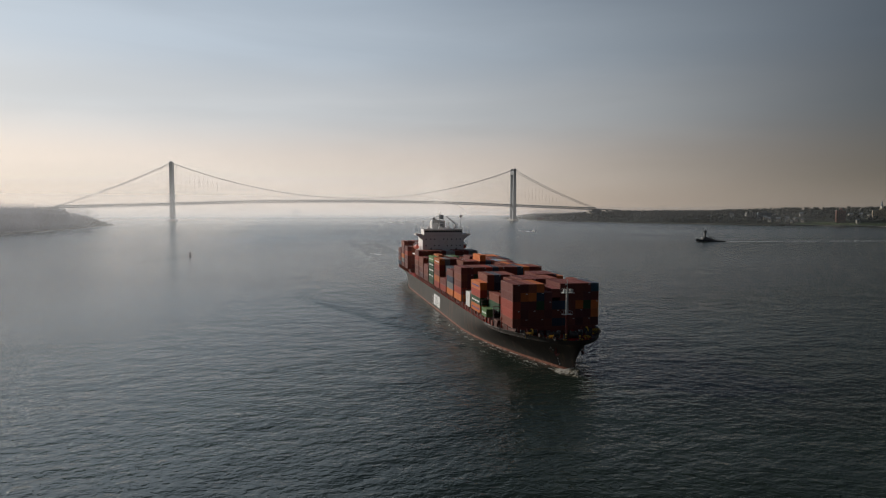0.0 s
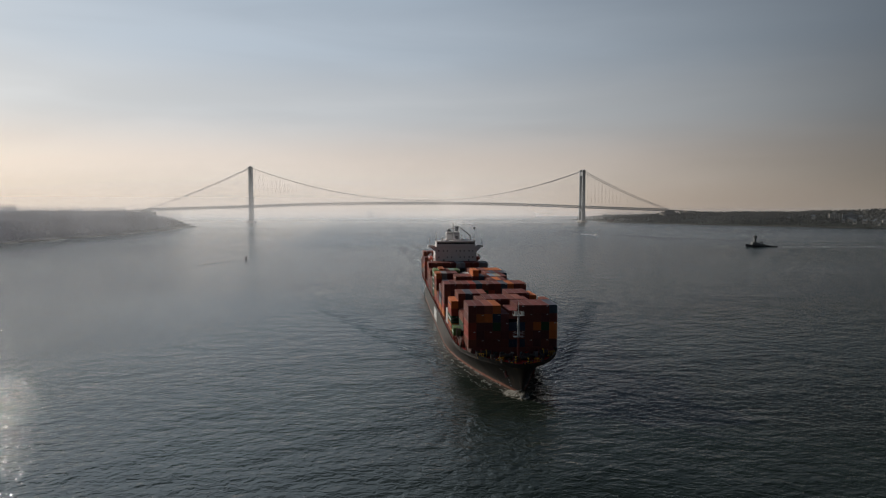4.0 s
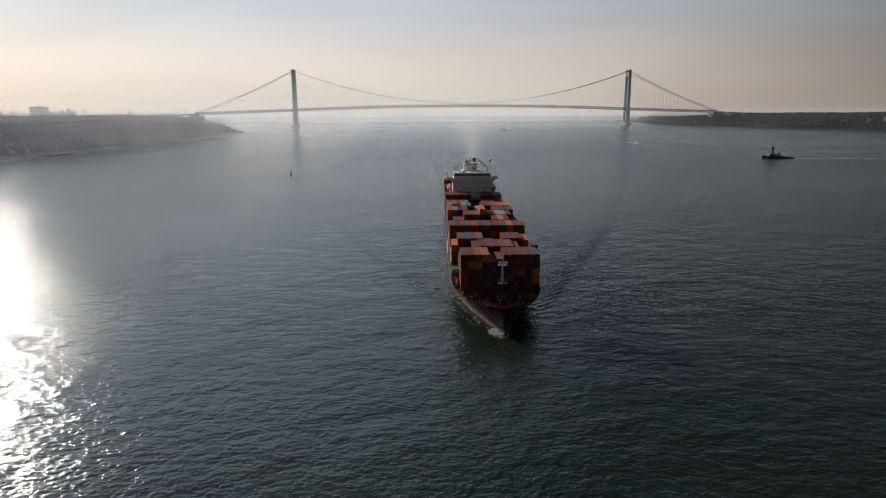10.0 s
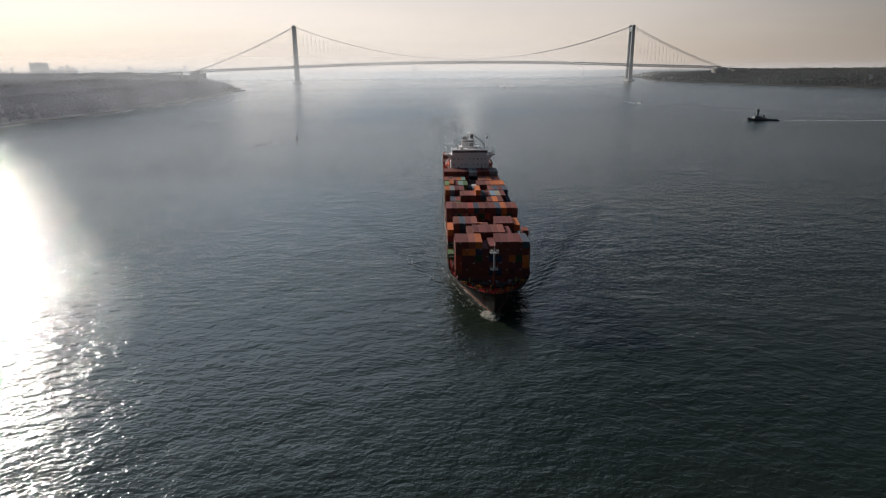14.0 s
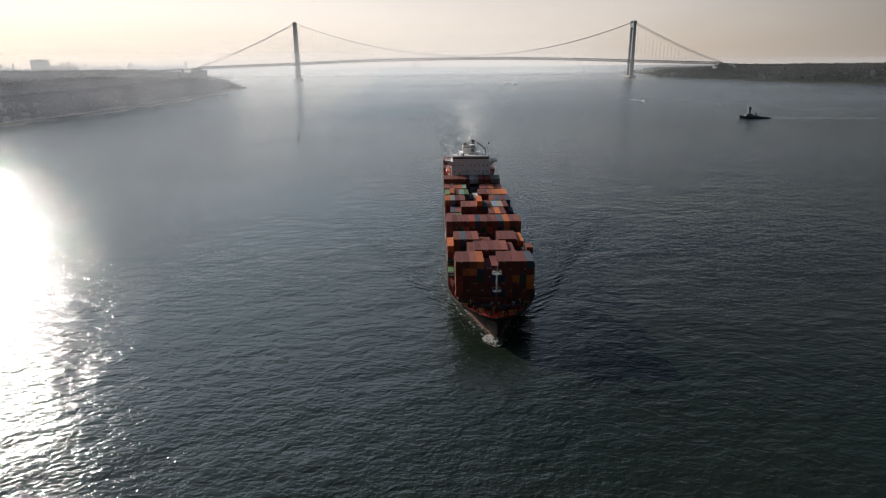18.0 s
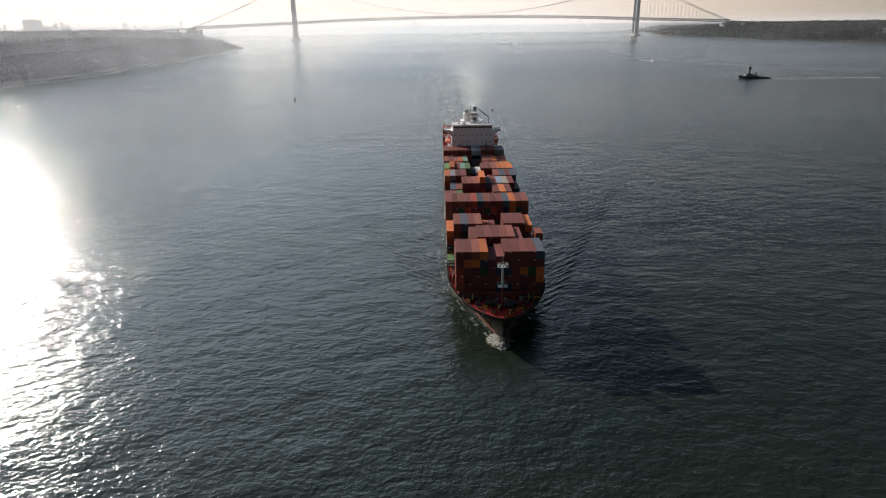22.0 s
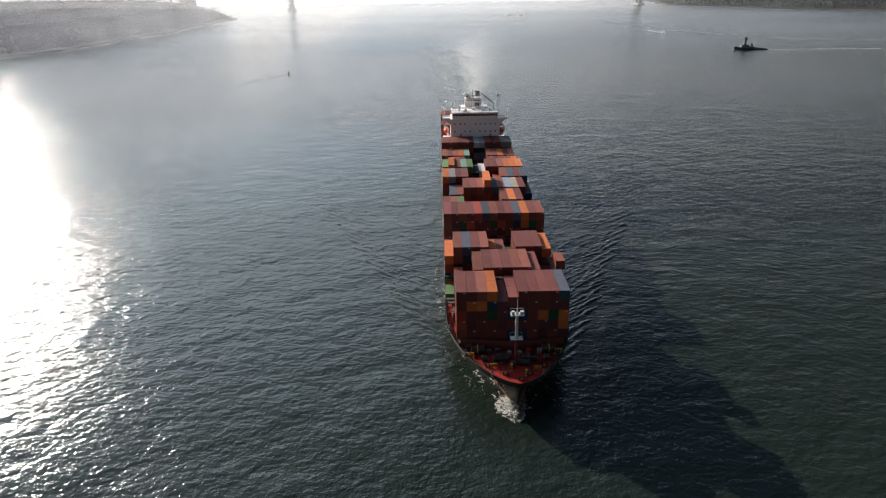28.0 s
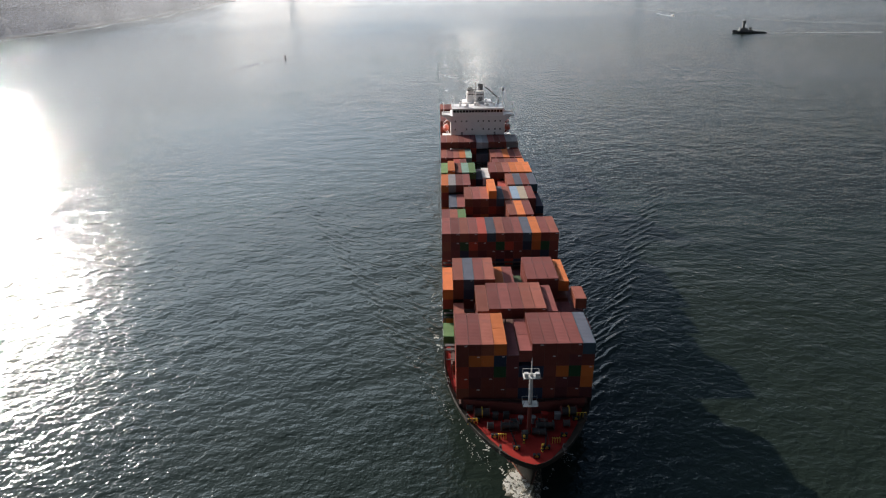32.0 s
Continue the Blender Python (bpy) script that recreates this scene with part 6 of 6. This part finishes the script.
def build_far_ship(m):
    fs = thing("cargo_ship", "distant loaded cargo ship in haze beyond the bridge", "ship", m)
    bm = bmesh.new()
    prev = None
    for x, w in ((-150, 19), (-20, 20), (20, 18), (45, 9), (58, 0.3)):
        cur = [bm.verts.new(p) for p in ((x, -w * 0.9, -1), (x, -w, 13), (x, w, 13), (x, w * 0.9, -1))]
        if prev:
            for i in range(3):
                bm.faces.new((prev[i], cur[i], cur[i + 1], prev[i + 1]))
        prev = cur
    part("hull", bm, HULL, fs)
    for i in range(6):
        bm = bmesh.new()
        for w, z0, z1 in ((20.0, 13, 25), (18.5, 25, 31), (15.5, 31, 36 - (i % 2) * 2.5)):
            box(bm, -130 + i * 24, -110 + i * 24, -w, w, z0, z1)
        part("container_stack", bm, DRUM, fs)
    bm = bmesh.new(); box(bm, -107, -99, -11, 11, 33, 41); box(bm, -107.5, -98.5, -14, 14, 37.5, 40); part("deckhouse", bm, TUG_HOUSE, fs)
    bm = bmesh.new(); rod(bm, (-103, 0, 41), (-103, 0, 46), 0.8, 8); part("mast", bm, TUG_HOUSE, fs)


build_far_ship(pose(-142, 1900, 0, 0, 0, -92))


def build_buoy():
    by = thing("channel_buoy", "red steel channel buoy with a lattice top", "buoy", pose(-393.1, -1819.3, 0, 3, -4, 20) @ Matrix.Diagonal((0.78, 0.78, 0.78, 1)))
    bm = bmesh.new(); rod(bm, (0, 0, -0.6), (0, 0, 1.1), 1.35, 16); part("float", bm, BOOT, by)
    for a in range(4):
        bm = bmesh.new()
        c, s = math.cos(a * 1.571 + 0.4), math.sin(a * 1.571 + 0.4)
        rod(bm, (c, s, 1.0), (c * 0.45, s * 0.45, 4.6), 0.12, 6)
        part("leg", bm, BOOT, by)
    bm = bmesh.new(); box(bm, -0.75, 0.75, -0.75, 0.75, 3.0, 4.7); part("radar_reflector", bm, DARKRED, by)
    bm = bmesh.new(); rod(bm, (0, 0, 4.7), (0, 0, 5.7), 0.28, 10); part("lantern", bm, BLACK, by)


build_buoy()


# ---------------------------------------------------------------- buildings on the banks
def windows_on(parent, w, d, z0, z1, cols, floors, face_x=True):
    """Rows of recessed-looking dark panes on the sides that face the river."""
    bm = bmesh.new(); box(bm, -w / cols * 0.27, w / cols * 0.27, -0.12, 0.12, -0.8, 0.8)
    me = mesh_of("window", bm, WINDOW)
    for f in range(floors):
        z = z0 + (z1 - z0) * (f + 0.55) / floors
        for c in range(cols):
            p = part("window", me, None, parent)
            p.location = (-w / 2 + w * (c + 0.5) / cols, -d / 2, z)


def building(name, label, x, y, z, w, d, h, mat, turn=0, cols=6, floors=6, penthouse=True):
    t = thing(name, label, "building", pose(x, y, z, 0, 0, turn))
    bm = bmesh.new(); box(bm, -w / 2, w / 2, -d / 2, d / 2, -8, h); part("wall", bm, mat, t)
    bm = bmesh.new(); box(bm, -w / 2 - 0.4, w / 2 + 0.4, -d / 2 - 0.4, d / 2 + 0.4, h, h + 0.9); part("roof", bm, CONCRETE, t)
    if penthouse:
        bm = bmesh.new(); box(bm, -w * 0.15, w * 0.15, -d * 0.2, d * 0.2, h + 0.9, h + 5); part("penthouse", bm, mat, t)
    windows_on(t, w, d, 1, h, cols, floors)
    return t


building("apartment_block", "pale rendered apartment block among trees", 1164, -750, 12, 27, 20, 27, PALE, -35, 6, 8)
building("office_block", "slate-blue office block among trees", 1203, -767, 12, 40, 20, 26, SLATE, -35, 8, 7)
building("brick_tower", "red brick tower block near the shore", 1289, -968, 5, 24, 22, 41, BRICK, -40, 5, 12)
building("tan_block", "tan apartment block above the shore", 1400, -1003, 10, 46, 24, 36, TAN, -45, 9, 10)
building("shore_house", "red brick boathouse on the shore", 763, -20, 3, 24, 12, 10, BRICK, -25, 4, 3, False)
building("far_slab", "hazy grey slab apartment block on the far shore", -2305, 1400, 5, 92, 30, 74, CONCRETE, 5, 14, 20)


def small_house(x, y, z, turn, s):
    h = thing("small_house", "small white gabled house among trees", "house", pose(x, y, z, 0, 0, turn), "houses on the hillside")
    bm = bmesh.new(); box(bm, -5 * s, 5 * s, -4 * s, 4 * s, -4, 6 * s); part("wall", bm, PALE, h)
    bm = bmesh.new()
    vs = [bm.verts.new(p) for p in ((-5.4 * s, -4.4 * s, 6 * s), (5.4 * s, -4.4 * s, 6 * s), (5.4 * s, 4.4 * s, 6 * s), (-5.4 * s, 4.4 * s, 6 * s), (-5.4 * s, 0, 9 * s), (5.4 * s, 0, 9 * s))]
    for f in ((0, 1, 5, 4), (2, 3, 4, 5), (1, 2, 5), (3, 0, 4)):
        bm.faces.new([vs[i] for i in f])
    part("roof", bm, SLATE, h)
    windows_on(h, 10 * s, 8 * s, 0.5, 6 * s, 3, 2)


_r = random.Random(77)
for i in range(22):
    yy = -640 - i * 31 + _r.uniform(-10, 10)
    dd = _r.uniform(45, 190)
    xx = east_shore(yy) + dd
    small_house(xx, yy, east_height(xx, yy) + _r.uniform(4, 8), _r.uniform(-60, -20), _r.uniform(0.8, 1.15))


for i in range(9):                                         # a close row of white houses above the shore
    yy = -905 + i * 13 + _r.uniform(-4, 4)
    xx = east_shore(yy) + 40 + _r.uniform(-12, 26)
    small_house(xx, yy, east_height(xx, yy) + 8, _r.uniform(-70, -30), _r.uniform(0.6, 0.9))


def steeple():
    s = thing("church_steeple", "slender pale church steeple above the trees", "church", pose(1520, -900, 40))
    bm = bmesh.new(); box(bm, -3, 3, -3, 3, -4, 20); part("tower", bm, PALE, s)
    bm = bmesh.new(); rod(bm, (0, 0, 20), (0, 0, 38), 3.4, 8, 0.1); part("spire", bm, SLATE, s)


steeple()

# lawn and quay on the eastern waterfront
bm = bmesh.new()
_p = None
for i in range(23):
    yy = -1230 + i * 15
    a, c = east_shore(yy) + 14, east_shore(yy) + 66
    cur = (bm.verts.new((a, yy, 3.2)), bm.verts.new((c, yy, east_height(c, yy) + 0.6)))
    if _p:
        bm.faces.new((_p[0], cur[0], cur[1], _p[1]))
    _p = cur
tagged(new("lawn", mesh_of("lawn", bm, GRASS)), "mown green waterfront lawn", "lawn", kind="structure")
bm = bmesh.new()
for i in range(22):
    yy = -1230 + i * 15
    a, c = east_shore(yy), east_shore(yy + 15)
    vs = [bm.verts.new(p) for p in ((a - 2, yy, -1), (a - 2, yy, 3.0), (a + 15, yy, 3.0), (c - 2, yy + 15, -1), (c - 2, yy + 15, 3.0), (c + 15, yy + 15, 3.0))]
    bm.faces.new((vs[0], vs[1], vs[4], vs[3])); bm.faces.new((vs[1], vs[2], vs[5], vs[4]))
tagged(new("quay", mesh_of("quay", bm, CONCRETE)), "long low concrete quay", "quay", kind="structure")

# far shore with its skyline
bm = bmesh.new()
ARC = (-290, -2540)                                      # the far shore bends round the bay


def on_arc(bearing, reach):
    return ARC[0] + reach * math.sin(radians(bearing)), ARC[1] + reach * math.cos(radians(bearing))


for k in range(62):
    x0, y0 = on_arc(-38 + k * 0.35, 4760)
    rise = 5 + 9 * abs(noise.noise(Vector((k * 0.6, 3, 1)))) if k < 59 else 3
    box(bm, x0 - 17, x0 + 17, y0, y0 + 60, -1, rise)
tagged(new("far_shore", mesh_of("far_shore", bm, EARTH)), "low hazy far shore", "ground", kind="structure")
_r = random.Random(9)
for i in range(84):
    xx, yy = on_arc(-37.8 + i * 0.25 + _r.uniform(-0.09, 0.09), 4785 + _r.uniform(0, 20))
    hh = _r.choice((16, 20, 22, 26, 30, 34, 46, 58)) * _r.uniform(0.85, 1.1)
    t = thing("far_tower", "hazy pale tower block on the far skyline", "building", pose(xx, yy, 4, 0, 0, _r.uniform(5, 40)), "far skyline towers")
    ww = _r.uniform(5, 13)
    bm = bmesh.new(); box(bm, -ww, ww, -9, 9, 0, hh); part("wall", bm, CONCRETE, t)
    bm = bmesh.new(); box(bm, -ww * 0.4, ww * 0.5, -6, 6, hh, hh + 3.5); part("penthouse", bm, CONCRETE, t)


# ---------------------------------------------------------------- movement of things
def motions():
    def line(ob, x, y, vx, vy, turn):
        walk(ob, [(t, pose(x + vx * t, y + vy * t, 0, 0, 0, turn)) for t in (0.0, 32.0)])
    walk(ship, [(0.0, ship_pose(0)), (32.0, ship_pose(32))])
    walk(wake, [(0.0, ship_pose(0)), (32.0, ship_pose(32))])
    line(tug, 292, -1681, -3.06, 0.49, 173)
    line(tug_wake, 315, -1684, -3.06, 0.49, 173)
    line(boat_a, 202.5, -1252.5, 0.28, -3.58, -86)
    line(trail_a, 202.1, -1247, 0.28, -3.58, -86)
    line(boat_b, 108, -400, -1.33, -10.2, -97)
    line(trail_b, 108.6, -395, -1.33, -10.2, -97)
    line(boat_c, 80, -366, -1.45, -10.6, -97)
    line(trail_c, 80.6, -361, -1.45, -10.6, -97)


motions()
